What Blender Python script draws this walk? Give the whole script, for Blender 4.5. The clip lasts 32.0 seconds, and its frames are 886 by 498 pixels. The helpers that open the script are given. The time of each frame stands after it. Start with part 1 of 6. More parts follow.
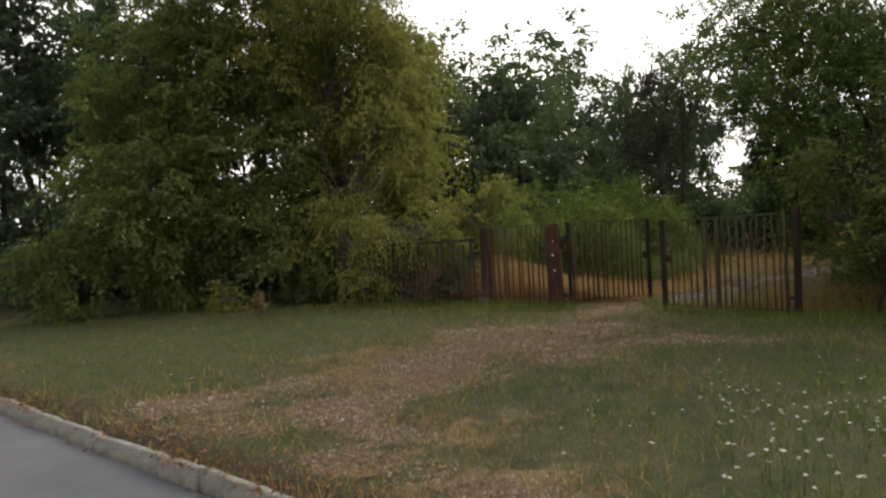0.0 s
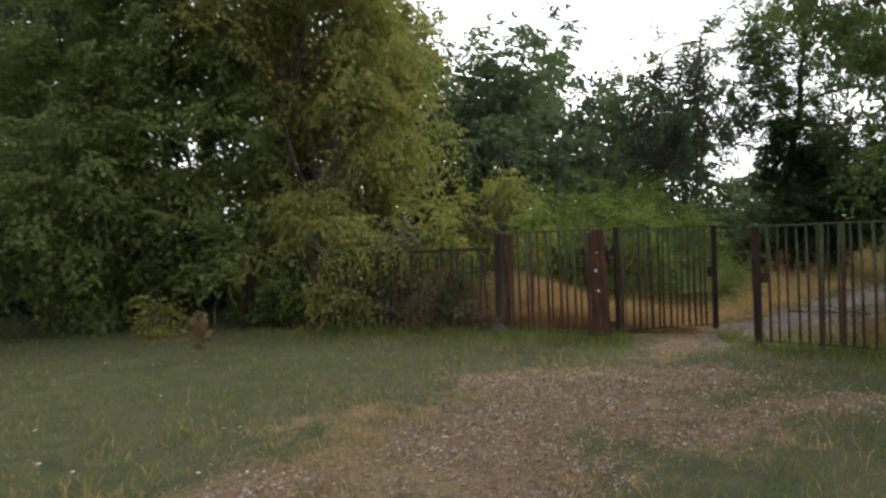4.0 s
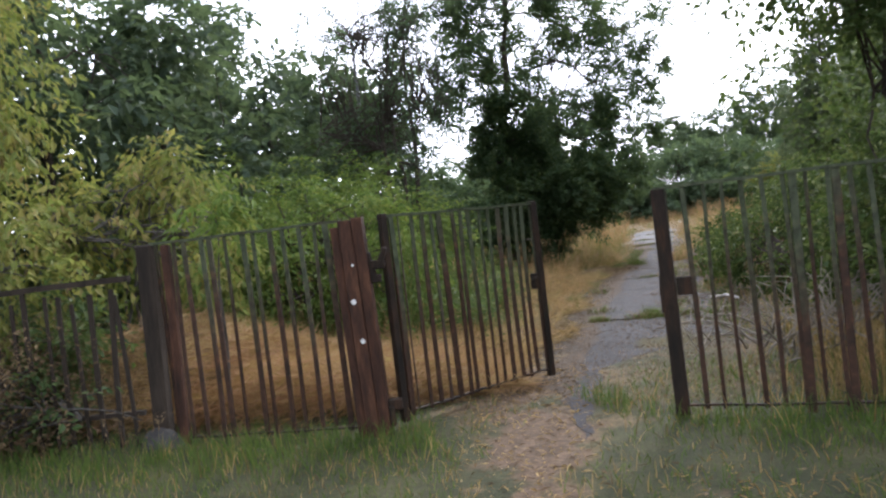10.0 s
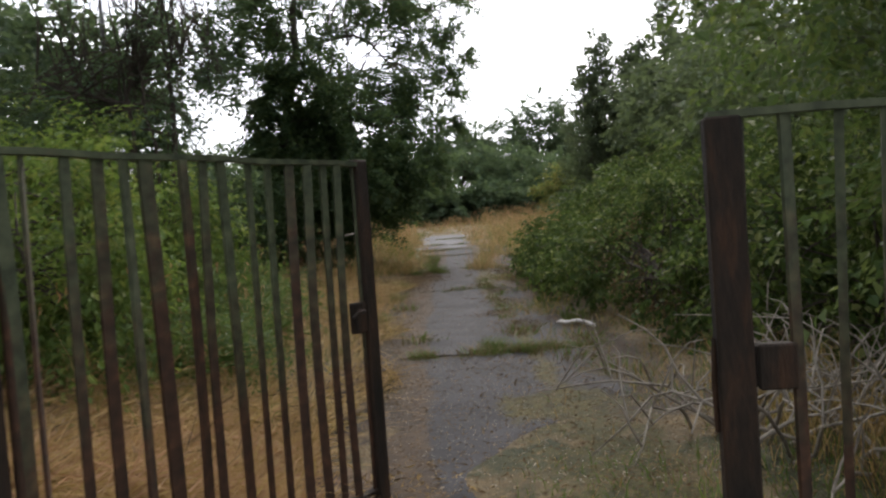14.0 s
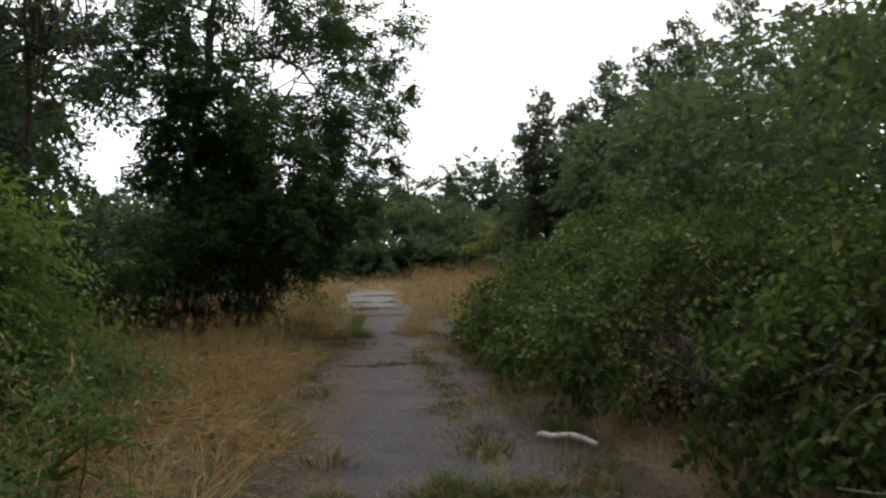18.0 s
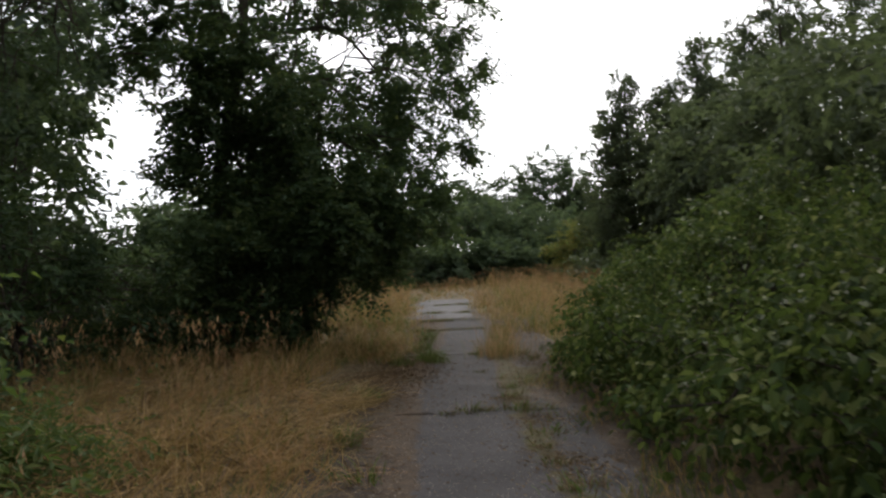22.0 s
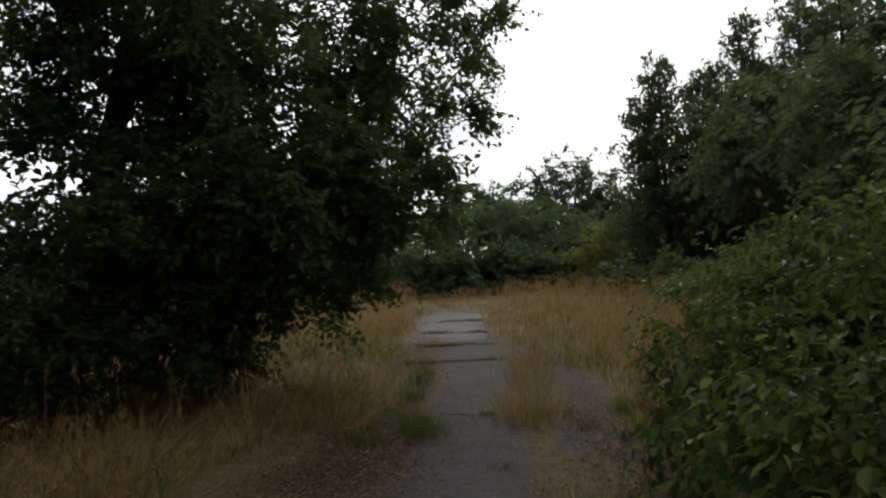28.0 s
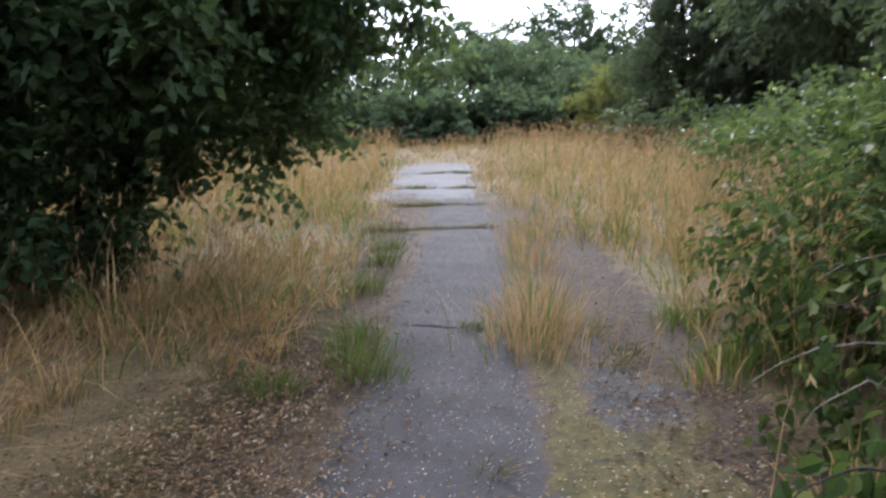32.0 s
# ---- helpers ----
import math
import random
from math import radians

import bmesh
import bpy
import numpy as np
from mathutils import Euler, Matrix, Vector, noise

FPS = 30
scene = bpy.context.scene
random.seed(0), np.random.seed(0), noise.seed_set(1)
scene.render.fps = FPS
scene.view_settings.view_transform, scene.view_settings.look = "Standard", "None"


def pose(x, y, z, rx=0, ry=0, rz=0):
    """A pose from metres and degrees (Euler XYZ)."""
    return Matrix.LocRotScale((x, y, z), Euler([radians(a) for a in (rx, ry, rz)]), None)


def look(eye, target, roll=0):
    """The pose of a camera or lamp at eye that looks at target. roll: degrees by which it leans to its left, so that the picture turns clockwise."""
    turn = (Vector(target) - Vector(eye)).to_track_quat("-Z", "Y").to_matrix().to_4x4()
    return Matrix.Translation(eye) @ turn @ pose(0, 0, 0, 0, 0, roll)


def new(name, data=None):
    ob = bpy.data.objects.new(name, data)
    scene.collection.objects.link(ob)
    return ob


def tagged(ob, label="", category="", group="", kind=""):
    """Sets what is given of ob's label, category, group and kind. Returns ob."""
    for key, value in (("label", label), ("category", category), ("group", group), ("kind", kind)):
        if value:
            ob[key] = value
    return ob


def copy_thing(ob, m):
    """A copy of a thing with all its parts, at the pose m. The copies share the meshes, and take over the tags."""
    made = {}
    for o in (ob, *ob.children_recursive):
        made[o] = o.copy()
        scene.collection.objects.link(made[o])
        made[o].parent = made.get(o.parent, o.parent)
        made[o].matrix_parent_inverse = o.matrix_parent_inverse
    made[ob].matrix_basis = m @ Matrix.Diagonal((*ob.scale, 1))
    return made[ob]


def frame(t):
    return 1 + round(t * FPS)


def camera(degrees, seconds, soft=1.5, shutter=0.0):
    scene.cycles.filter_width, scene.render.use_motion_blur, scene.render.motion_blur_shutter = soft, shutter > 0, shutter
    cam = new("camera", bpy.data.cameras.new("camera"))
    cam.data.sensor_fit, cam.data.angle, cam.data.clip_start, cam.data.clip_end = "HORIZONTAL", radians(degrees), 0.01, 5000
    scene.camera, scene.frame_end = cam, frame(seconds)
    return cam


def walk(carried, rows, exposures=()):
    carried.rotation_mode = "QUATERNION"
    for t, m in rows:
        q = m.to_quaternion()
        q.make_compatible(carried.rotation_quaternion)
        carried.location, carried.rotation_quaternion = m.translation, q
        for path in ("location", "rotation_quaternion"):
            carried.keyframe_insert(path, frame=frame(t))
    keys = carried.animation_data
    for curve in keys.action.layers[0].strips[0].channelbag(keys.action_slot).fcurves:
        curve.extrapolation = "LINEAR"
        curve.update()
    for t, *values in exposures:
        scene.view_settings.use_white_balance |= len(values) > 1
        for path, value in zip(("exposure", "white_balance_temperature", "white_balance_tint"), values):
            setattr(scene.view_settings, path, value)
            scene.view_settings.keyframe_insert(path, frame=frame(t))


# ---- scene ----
cam = camera(61.2, 32.0, soft=2.35, shutter=0.4)
METRES, EYE, TILT, LEAN, TURN = 29.0, 1.61, 0.0, 0.0, 13.6
ROWS = [
    (0.0, 0.0, 0.0, 0.0, -0.05, -0.93, 2.96),
    (0.5, 0.0008, 0.02, -0.0006, 0.81, 1.47, 2.79),
    (1.0, -0.0031, 0.0368, -0.0017, 4.73, 2.71, 2.4),
    (1.5, -0.0094, 0.0521, -0.0012, 5.42, 2.61, 2.16),
    (2.0, -0.0089, 0.0707, -0.0012, 4.0, 2.06, 3.03),
    (2.5, -0.0142, 0.0847, -0.0025, 4.45, 2.01, 3.14),
    (4.5, -0.0294, 0.1572, -0.0028, -7.3, -0.68, 2.56),
    (5.0, -0.0242, 0.1797, -0.0023, -10.51, -1.01, 4.6),
    (5.5, -0.0215, 0.194, -0.0014, -16.89, 0.22, 5.25),
    (6.0, -0.0208, 0.2123, -0.0004, -23.48, 1.22, 4.24),
    (6.5, -0.017, 0.2287, -0.0015, -23.99, 0.17, 5.43),
    (7.0, -0.0148, 0.2438, -0.0009, -18.89, 0.5, 5.5),
    (7.5, -0.0149, 0.2624, -0.0004, -18.85, -0.03, 2.68),
    (8.0, -0.0107, 0.2793, -0.0015, -20.91, 0.22, 3.99),
    (8.5, -0.0074, 0.2933, -0.0014, -20.36, 0.52, 5.39),
    (9.0, -0.005, 0.3123, -0.0015, -25.39, 0.24, 4.21),
    (9.5, 0.0011, 0.3287, -0.0033, -28.63, -0.5, 5.33),
    (10.0, 0.0065, 0.3424, -0.0023, -27.79, -0.97, 6.66),
    (10.5, 0.0114, 0.3591, -0.0029, -34.01, -1.85, 4.45),
    (11.0, 0.0199, 0.3706, -0.0044, -40.36, -2.32, 4.52),
    (11.5, 0.0293, 0.3838, -0.0033, -37.83, -1.44, 5.53),
    (12.0, 0.0363, 0.3979, -0.0031, -38.45, -1.18, 3.53),
    (12.5, 0.0458, 0.41, -0.0044, -41.25, -0.8, 3.77),
    (13.0, 0.0548, 0.4237, -0.0034, -36.45, 0.13, 5.14),
    (13.5, 0.0612, 0.4393, -0.0037, -37.18, -1.91, 3.23),
    (14.0, 0.0707, 0.4494, -0.0047, -44.67, -2.43, 3.89),
    (14.5, 0.0793, 0.4596, -0.003, -45.3, -1.99, 4.91),
    (15.0, 0.0882, 0.4716, -0.0034, -46.59, -1.69, 3.01),
    (15.5, 0.0988, 0.4802, -0.005, -49.43, -0.85, 3.52),
    (17.5, 0.133, 0.517, -0.0054, -50.76, 0.66, 3.15),
    (18.0, 0.1434, 0.5289, -0.0054, -50.25, 1.69, 0.81),
    (18.5, 0.1566, 0.5403, -0.0059, -41.01, 1.63, 2.56),
    (19.0, 0.166, 0.5512, -0.0063, -31.72, 1.34, 2.48),
    (19.5, 0.1747, 0.5628, -0.0052, -34.52, -0.32, 0.31),
    (20.0, 0.1867, 0.573, -0.0062, -40.4, -0.36, 1.84),
    (20.5, 0.1977, 0.5816, -0.0055, -42.4, -0.51, 3.91),
    (21.0, 0.2093, 0.593, -0.0046, -48.0, -0.91, 2.22),
    (21.5, 0.2206, 0.6003, -0.0054, -49.94, 0.64, 2.23),
    (22.0, 0.2299, 0.6113, -0.0049, -44.75, 2.21, 2.3),
    (22.5, 0.2366, 0.6265, -0.0046, -42.99, 1.53, 0.35),
    (23.0, 0.2488, 0.6362, -0.0064, -42.85, 2.43, 2.36),
    (23.5, 0.2637, 0.6441, -0.0035, -55.8, 5.84, 5.56),
    (24.0, 0.2785, 0.6541, -0.0062, -60.25, 6.66, 5.29),
    (24.5, 0.2917, 0.6649, -0.0036, -53.91, 5.52, 4.05),
    (25.0, 0.304, 0.6729, -0.004, -48.6, 3.22, 4.77),
    (25.5, 0.3127, 0.682, -0.0032, -42.0, 3.14, 3.82),
    (27.5, 0.349, 0.7246, -0.002, -39.78, 2.71, 2.54),
    (28.0, 0.3599, 0.7326, -0.0026, -43.71, 2.86, 2.17),
    (28.5, 0.3711, 0.7407, -0.0015, -42.72, 1.94, 2.24),
    (29.0, 0.3796, 0.752, -0.0028, -40.81, -1.36, 0.65),
    (29.5, 0.388, 0.7611, -0.0027, -43.82, -2.15, 0.17),
    (30.0, 0.3997, 0.7703, -0.0015, -45.27, -2.99, 1.52),
    (30.5, 0.4078, 0.7794, -0.0025, -44.5, -2.95, 1.16),
    (31.0, 0.4171, 0.7896, -0.0018, -46.15, -3.13, -0.03),
    (31.5, 0.4295, 0.7989, -0.0019, -47.04, -4.83, 1.11),
    (32.0, 0.4397, 0.8069, -0.0029, -44.48, -8.85, 1.0),
]

# a small step to the side while passing the open gate leaf: seconds, metres along x, metres along y
SIDESTEP = {15.5: (0.02, -0.02), 17.5: (0.06, -0.06), 18.0: (0.06, -0.04), 18.5: (0.04, -0.02)}
EXPOSURES = [(0.0, 0.4, 7300, 12), (1.0, 0.2, 7100, 12), (2.5, 0.2, 6900, 13), (4.5, 0.95, 6600, 11), (6.0, 1.18, 6250, 14), (9.0, 1.22, 6000, 17), (11.0, 1.38, 5950, 15), (13.0, 0.82, 6350, 14), (15.0, 0.72, 6450, 13), (17.5, 0.27, 6550, 12),
             (19.0, 0.1, 6600, 13), (20.0, 0.35, 6600, 14), (22.0, 0.08, 6600, 13), (23.0, -0.15, 6600, 13), (24.0, -1.1, 6600, 12), (25.0, -0.75, 6600, 11), (28.0, -0.4, 6600, 11), (29.0, -0.3, 6550, 13), (30.0, 0.72, 6350, 14), (31.0, 1.0, 6300, 14), (32.0, 1.6, 5750, 17)]


def eye_pose(t, x, y, z, yaw, pitch, roll):
    sx, sy = SIDESTEP.get(t, (0.0, 0.0))
    return pose(sx, sy, EYE, TILT, LEAN, TURN) @ pose(METRES * x, METRES * y, METRES * z, 90 + pitch, roll, yaw)


walk(cam, [(row[0], eye_pose(*row)) for row in ROWS], EXPOSURES)

# ---- light ----
SUN_ELEVATION, SUN_HEADING = 36.0, 44.0
world = bpy.data.worlds.new("overcast_evening")
scene.world = world
world.use_nodes = True
wn, wl = world.node_tree.nodes, world.node_tree.links
wn.clear()
sky = wn.new("ShaderNodeTexSky")
sky.sky_type, sky.sun_disc = "NISHITA", False
sky.sun_elevation, sky.sun_rotation = radians(SUN_ELEVATION), radians(SUN_HEADING)
sky.air_density, sky.dust_density, sky.ozone_density = 1.0, 3.0, 1.0
w_co = wn.new("ShaderNodeTexCoord")
w_map = wn.new("ShaderNodeMapping")
w_map.inputs["Scale"].default_value = (1.0, 1.0, 2.6)
w_noise = wn.new("ShaderNodeTexNoise")
w_noise.inputs["Scale"].default_value, w_noise.inputs["Detail"].default_value = 2.8, 7.0
w_ramp = wn.new("ShaderNodeValToRGB")
w_ramp.color_ramp.elements[0].position, w_ramp.color_ramp.elements[0].color = 0.36, (7.0, 7.4, 8.0, 1)
w_ramp.color_ramp.elements[1].position, w_ramp.color_ramp.elements[1].color = 0.58, (12.4, 12.7, 13.0, 1)
w_mix = wn.new("ShaderNodeMix")
w_mix.data_type = "RGBA"
w_mix.inputs[0].default_value = 0.86
# the cloud layer is brighter towards the low sun
w_dot = wn.new("ShaderNodeVectorMath")
w_dot.operation = "DOT_PRODUCT"
w_dot.inputs[1].default_value = (math.sin(radians(SUN_HEADING)), math.cos(radians(SUN_HEADING)), 0.25)
w_glow = wn.new("ShaderNodeMapRange")
w_glow.inputs["From Min"].default_value, w_glow.inputs["From Max"].default_value = -0.5, 1.0
w_glow.inputs["To Min"].default_value, w_glow.inputs["To Max"].default_value = 0.6, 1.8
w_mul = wn.new("ShaderNodeMix")
w_mul.data_type, w_mul.blend_type = "RGBA", "MULTIPLY"
w_mul.inputs[0].default_value = 1.0
wl.new(w_co.outputs["Generated"], w_dot.inputs[0])
wl.new(w_dot.outputs["Value"], w_glow.inputs["Value"])
wl.new(w_ramp.outputs["Color"], w_mul.inputs[6])
wl.new(w_glow.outputs["Result"], w_mul.inputs[7])
w_bg = wn.new("ShaderNodeBackground")
w_bg.inputs["Strength"].default_value = 0.10
w_out = wn.new("ShaderNodeOutputWorld")
wl.new(w_co.outputs["Generated"], w_map.inputs["Vector"])
wl.new(w_map.outputs["Vector"], w_noise.inputs["Vector"])
wl.new(w_noise.outputs["Fac"], w_ramp.inputs["Fac"])
wl.new(sky.outputs["Color"], w_mix.inputs[6])
wl.new(w_mul.outputs[2], w_mix.inputs[7])
wl.new(w_mix.outputs[2], w_bg.inputs["Color"])
wl.new(w_bg.outputs["Background"], w_out.inputs["Surface"])

sun = new("sun", bpy.data.lights.new("sun", "SUN"))
sun.data.energy, sun.data.angle, sun.data.color = 1.5, radians(14), (1.0, 0.93, 0.82)
_e, _h = radians(SUN_ELEVATION), radians(SUN_HEADING)
sun.matrix_world = look(Vector((math.sin(_h) * math.cos(_e), math.cos(_h) * math.cos(_e), math.sin(_e))) * 60, (0, 0, 0))

# ---- materials ----


def material(name):
    m = bpy.data.materials.new(name)
    m.use_nodes = True
    m.node_tree.nodes.clear()
    return m, m.node_tree.nodes, m.node_tree.links


def ramp(nodes, stops):
    r = nodes.new("ShaderNodeValToRGB")
    els = r.color_ramp.elements
    while len(els) < len(stops):
        els.new(0.5)
    for e, (p, c) in zip(els, stops):
        e.position, e.color = p, (*c, 1)
    return r


def tex_noise(nodes, links, scale, detail=4.0, rough=0.55, coords="Object", stretch=None):
    co = nodes.new("ShaderNodeTexCoord")
    n = nodes.new("ShaderNodeTexNoise")
    n.inputs["Scale"].default_value, n.inputs["Detail"].default_value, n.inputs["Roughness"].default_value = scale, detail, rough
    if stretch:
        mp = nodes.new("ShaderNodeMapping")
        mp.inputs["Scale"].default_value = stretch
        links.new(co.outputs[coords], mp.inputs["Vector"])
        links.new(mp.outputs["Vector"], n.inputs["Vector"])
    else:
        links.new(co.outputs[coords], n.inputs["Vector"])
    return n


def mix_rgb(nodes, links, fac, a, b, blend="MIX"):
    x = nodes.new("ShaderNodeMix")
    x.data_type, x.blend_type = "RGBA", blend
    for sock, v in ((x.inputs[0], fac), (x.inputs[6], a), (x.inputs[7], b)):
        if hasattr(v, "is_linked"):
            links.new(v, sock)
        elif isinstance(v, tuple):
            sock.default_value = (*v, 1)
        else:
            sock.default_value = v
    return x.outputs[2]


def leaf_material(name, stops, patch, through_light=0.35, rough=0.5, patch_scale=0.5, gloss=0.12):
    """Leaves: a colour of its own for each leaf, drifting in larger patches, partly letting light through."""
    m, n, l = material(name)
    geo = n.new("ShaderNodeNewGeometry")
    r = ramp(n, stops)
    l.new(geo.outputs["Random Per Island"], r.inputs["Fac"])
    big = tex_noise(n, l, patch_scale, 3.0)
    br = ramp(n, [(0.38, (0, 0, 0)), (0.66, (1, 1, 1))])
    l.new(big.outputs["Fac"], br.inputs["Fac"])
    soft = n.new("ShaderNodeMath")
    soft.operation = "MULTIPLY"
    soft.inputs[1].default_value = 0.7
    l.new(br.outputs["Color"], soft.inputs[0])
    col = mix_rgb(n, l, soft.outputs[0], r.outputs["Color"], patch)
    p = n.new("ShaderNodeBsdfPrincipled")
    p.inputs["Roughness"].default_value = rough
    p.inputs["Specular IOR Level"].default_value = gloss
    tr = n.new("ShaderNodeBsdfTranslucent")
    warm = mix_rgb(n, l, 0.3, col, (0.17, 0.23, 0.04))
    ms = n.new("ShaderNodeMixShader")
    ms.inputs[0].default_value = through_light
    out = n.new("ShaderNodeOutputMaterial")
    l.new(col, p.inputs["Base Color"])
    l.new(warm, tr.inputs["Color"])
    l.new(p.outputs[0], ms.inputs[1])
    l.new(tr.outputs[0], ms.inputs[2])
    l.new(ms.outputs[0], out.inputs["Surface"])
    return m


def solid(name, c1, c2, scale=6.0, rough=0.8, bump=0.3, metal=0.0, stretch=None, fine=40.0, c3=None, bump_dist=0.01):
    """A surface with two scales of change: broad stains and fine grain, and a relief."""
    m, n, l = material(name)
    a = tex_noise(n, l, scale, 5.0, 0.6, stretch=stretch)
    f = tex_noise(n, l, fine, 4.0, 0.7, stretch=stretch)
    r = ramp(n, [(0.34, c1), (0.66, c2)] if c3 is None else [(0.30, c1), (0.52, c2), (0.72, c3)])
    l.new(a.outputs["Fac"], r.inputs["Fac"])
    fr = ramp(n, [(0.3, (0.62, 0.62, 0.62)), (0.7, (1.18, 1.18, 1.18))])
    l.new(f.outputs["Fac"], fr.inputs["Fac"])
    col = mix_rgb(n, l, 1.0, r.outputs["Color"], fr.outputs["Color"], "MULTIPLY")
    p = n.new("ShaderNodeBsdfPrincipled")
    p.inputs["Roughness"].default_value, p.inputs["Metallic"].default_value = rough, metal
    p.inputs["Specular IOR Level"].default_value = 0.3
    b = n.new("ShaderNodeBump")
    b.inputs["Strength"].default_value, b.inputs["Distance"].default_value = bump, bump_dist
    out = n.new("ShaderNodeOutputMaterial")
    l.new(col, p.inputs["Base Color"])
    l.new(f.outputs["Fac"], b.inputs["Height"])
    l.new(b.outputs[0], p.inputs["Normal"])
    l.new(p.outputs[0], out.inputs["Surface"])
    return m


def masked(name, layers, rough=0.9, bump=0.5, fine=30.0, bump_dist=0.015, ruffle=0.55, ruffle_scale=4.0):
    """Ground covers laid over one another: layers are (attribute or None, colour, colour, noise scale)."""
    m, n, l = material(name)
    col = None
    rag = tex_noise(n, l, ruffle_scale, 6.0, 0.65)
    f = tex_noise(n, l, fine, 6.0, 0.75)
    for attr, c1, c2, sc in layers:
        a = tex_noise(n, l, sc, 5.0, 0.65)
        r = ramp(n, [(0.33, c1), (0.67, c2)])
        l.new(a.outputs["Fac"], r.inputs["Fac"])
        if attr is None:
            col = r.outputs["Color"]
            continue
        at = n.new("ShaderNodeAttribute")
        at.attribute_name = attr
        sub = n.new("ShaderNodeMath")
        sub.operation = "MULTIPLY_ADD"
        l.new(rag.outputs["Fac"], sub.inputs[0])
        sub.inputs[1].default_value = ruffle * 2
        l.new(at.outputs["Fac"], sub.inputs[2])
        mr = n.new("ShaderNodeMapRange")
        mr.inputs["From Min"].default_value, mr.inputs["From Max"].default_value = 0.42 + ruffle, 0.58 + ruffle
        l.new(sub.outputs[0], mr.inputs["Value"])
        col = mix_rgb(n, l, mr.outputs["Result"], col, r.outputs["Color"])
    fr = ramp(n, [(0.30, (0.38, 0.38, 0.38)), (0.70, (1.45, 1.45, 1.45))])
    l.new(f.outputs["Fac"], fr.inputs["Fac"])
    col = mix_rgb(n, l, 1.0, col, fr.outputs["Color"], "MULTIPLY")
    p = n.new("ShaderNodeBsdfPrincipled")
    p.inputs["Roughness"].default_value = rough
    p.inputs["Specular IOR Level"].default_value = 0.25
    b = n.new("ShaderNodeBump")
    b.inputs["Strength"].default_value, b.inputs["Distance"].default_value = bump, bump_dist
    out = n.new("ShaderNodeOutputMaterial")
    l.new(col, p.inputs["Base Color"])
    l.new(f.outputs["Fac"], b.inputs["Height"])
    l.new(b.outputs[0], p.inputs["Normal"])
    l.new(p.outputs[0], out.inputs["Surface"])
    return m


M_GROUND = masked("meadow_soil", [
    (None, (0.020, 0.026, 0.009), (0.056, 0.054, 0.022), 2.4),
    ("dry", (0.075, 0.056, 0.028), (0.145, 0.105, 0.052), 2.2),
    ("bare", (0.056, 0.036, 0.021), (0.145, 0.098, 0.062), 14.0),
    ("litter", (0.020, 0.014, 0.009), (0.058, 0.040, 0.025), 11.0),
    ("moss", (0.028, 0.030, 0.010), (0.078, 0.064, 0.018), 9.0)], bump=0.7)
M_ROAD = solid("road_asphalt", (0.075, 0.078, 0.092), (0.105, 0.108, 0.122), 0.8, 0.85, 0.35, fine=140.0, bump_dist=0.004)
M_PATH = masked("old_asphalt", [
    (None, (0.024, 0.023, 0.024), (0.050, 0.047, 0.050), 1.9),
    ("litter", (0.028, 0.019, 0.012), (0.078, 0.052, 0.031), 11.0),
    ("moss", (0.026, 0.025, 0.008), (0.080, 0.064, 0.016), 9.0),
    ("pale", (0.075, 0.073, 0.074), (0.135, 0.131, 0.131), 2.0)], bump=0.6, fine=85.0, bump_dist=0.006)
M_KERB = solid("kerb_concrete", (0.10, 0.098, 0.085), (0.22, 0.212, 0.195), 5.0, 0.9, 0.8, fine=60.0, c3=(0.13, 0.14, 0.085))
M_RUST = solid("rusty_steel", (0.008, 0.0065, 0.0045), (0.022, 0.0135, 0.008), 12.0, 0.85, 0.7, fine=80.0, c3=(0.060, 0.028, 0.013), stretch=(1, 1, 0.22))
M_POST = solid("red_brown_rust", (0.013, 0.008, 0.006), (0.062, 0.027, 0.015), 15.0, 0.85, 0.9, fine=70.0, c3=(0.130, 0.060, 0.030), stretch=(1, 1, 0.18))
M_WOOD = solid("grey_weathered_wood", (0.018, 0.013, 0.009), (0.046, 0.034, 0.024), 7.0, 0.9, 0.7, fine=60.0, stretch=(1, 1, 0.12))
M_STONE = solid("grey_stone", (0.03, 0.029, 0.027), (0.07, 0.066, 0.06), 8.0, 0.9, 0.6)
M_WHITE = solid("white_paint_spot", (0.62, 0.62, 0.60), (0.80, 0.80, 0.78), 12.0, 0.6, 0.1)
M_BARK = solid("bark_dark", (0.030, 0.024, 0.018), (0.075, 0.060, 0.046), 7.0, 0.95, 0.9, fine=45.0, stretch=(1, 1, 0.25), bump_dist=0.02)
M_BARK_GREY = solid("bark_grey", (0.060, 0.054, 0.046), (0.125, 0.115, 0.10), 7.0, 0.95, 0.8, fine=45.0, stretch=(1, 1, 0.25), bump_dist=0.02)
M_STICK = solid("dead_branch_grey", (0.14, 0.12, 0.095), (0.31, 0.275, 0.23), 6.0, 0.9, 0.5, stretch=(1, 1, 0.3))
M_BIRCH = solid("white_birch_stick", (0.50, 0.47, 0.43), (0.66, 0.63, 0.59), 8.0, 0.85, 0.4)
M_LAMP = solid("galvanised_steel", (0.10, 0.10, 0.11), (0.17, 0.17, 0.18), 3.0, 0.5, 0.2, metal=0.4)

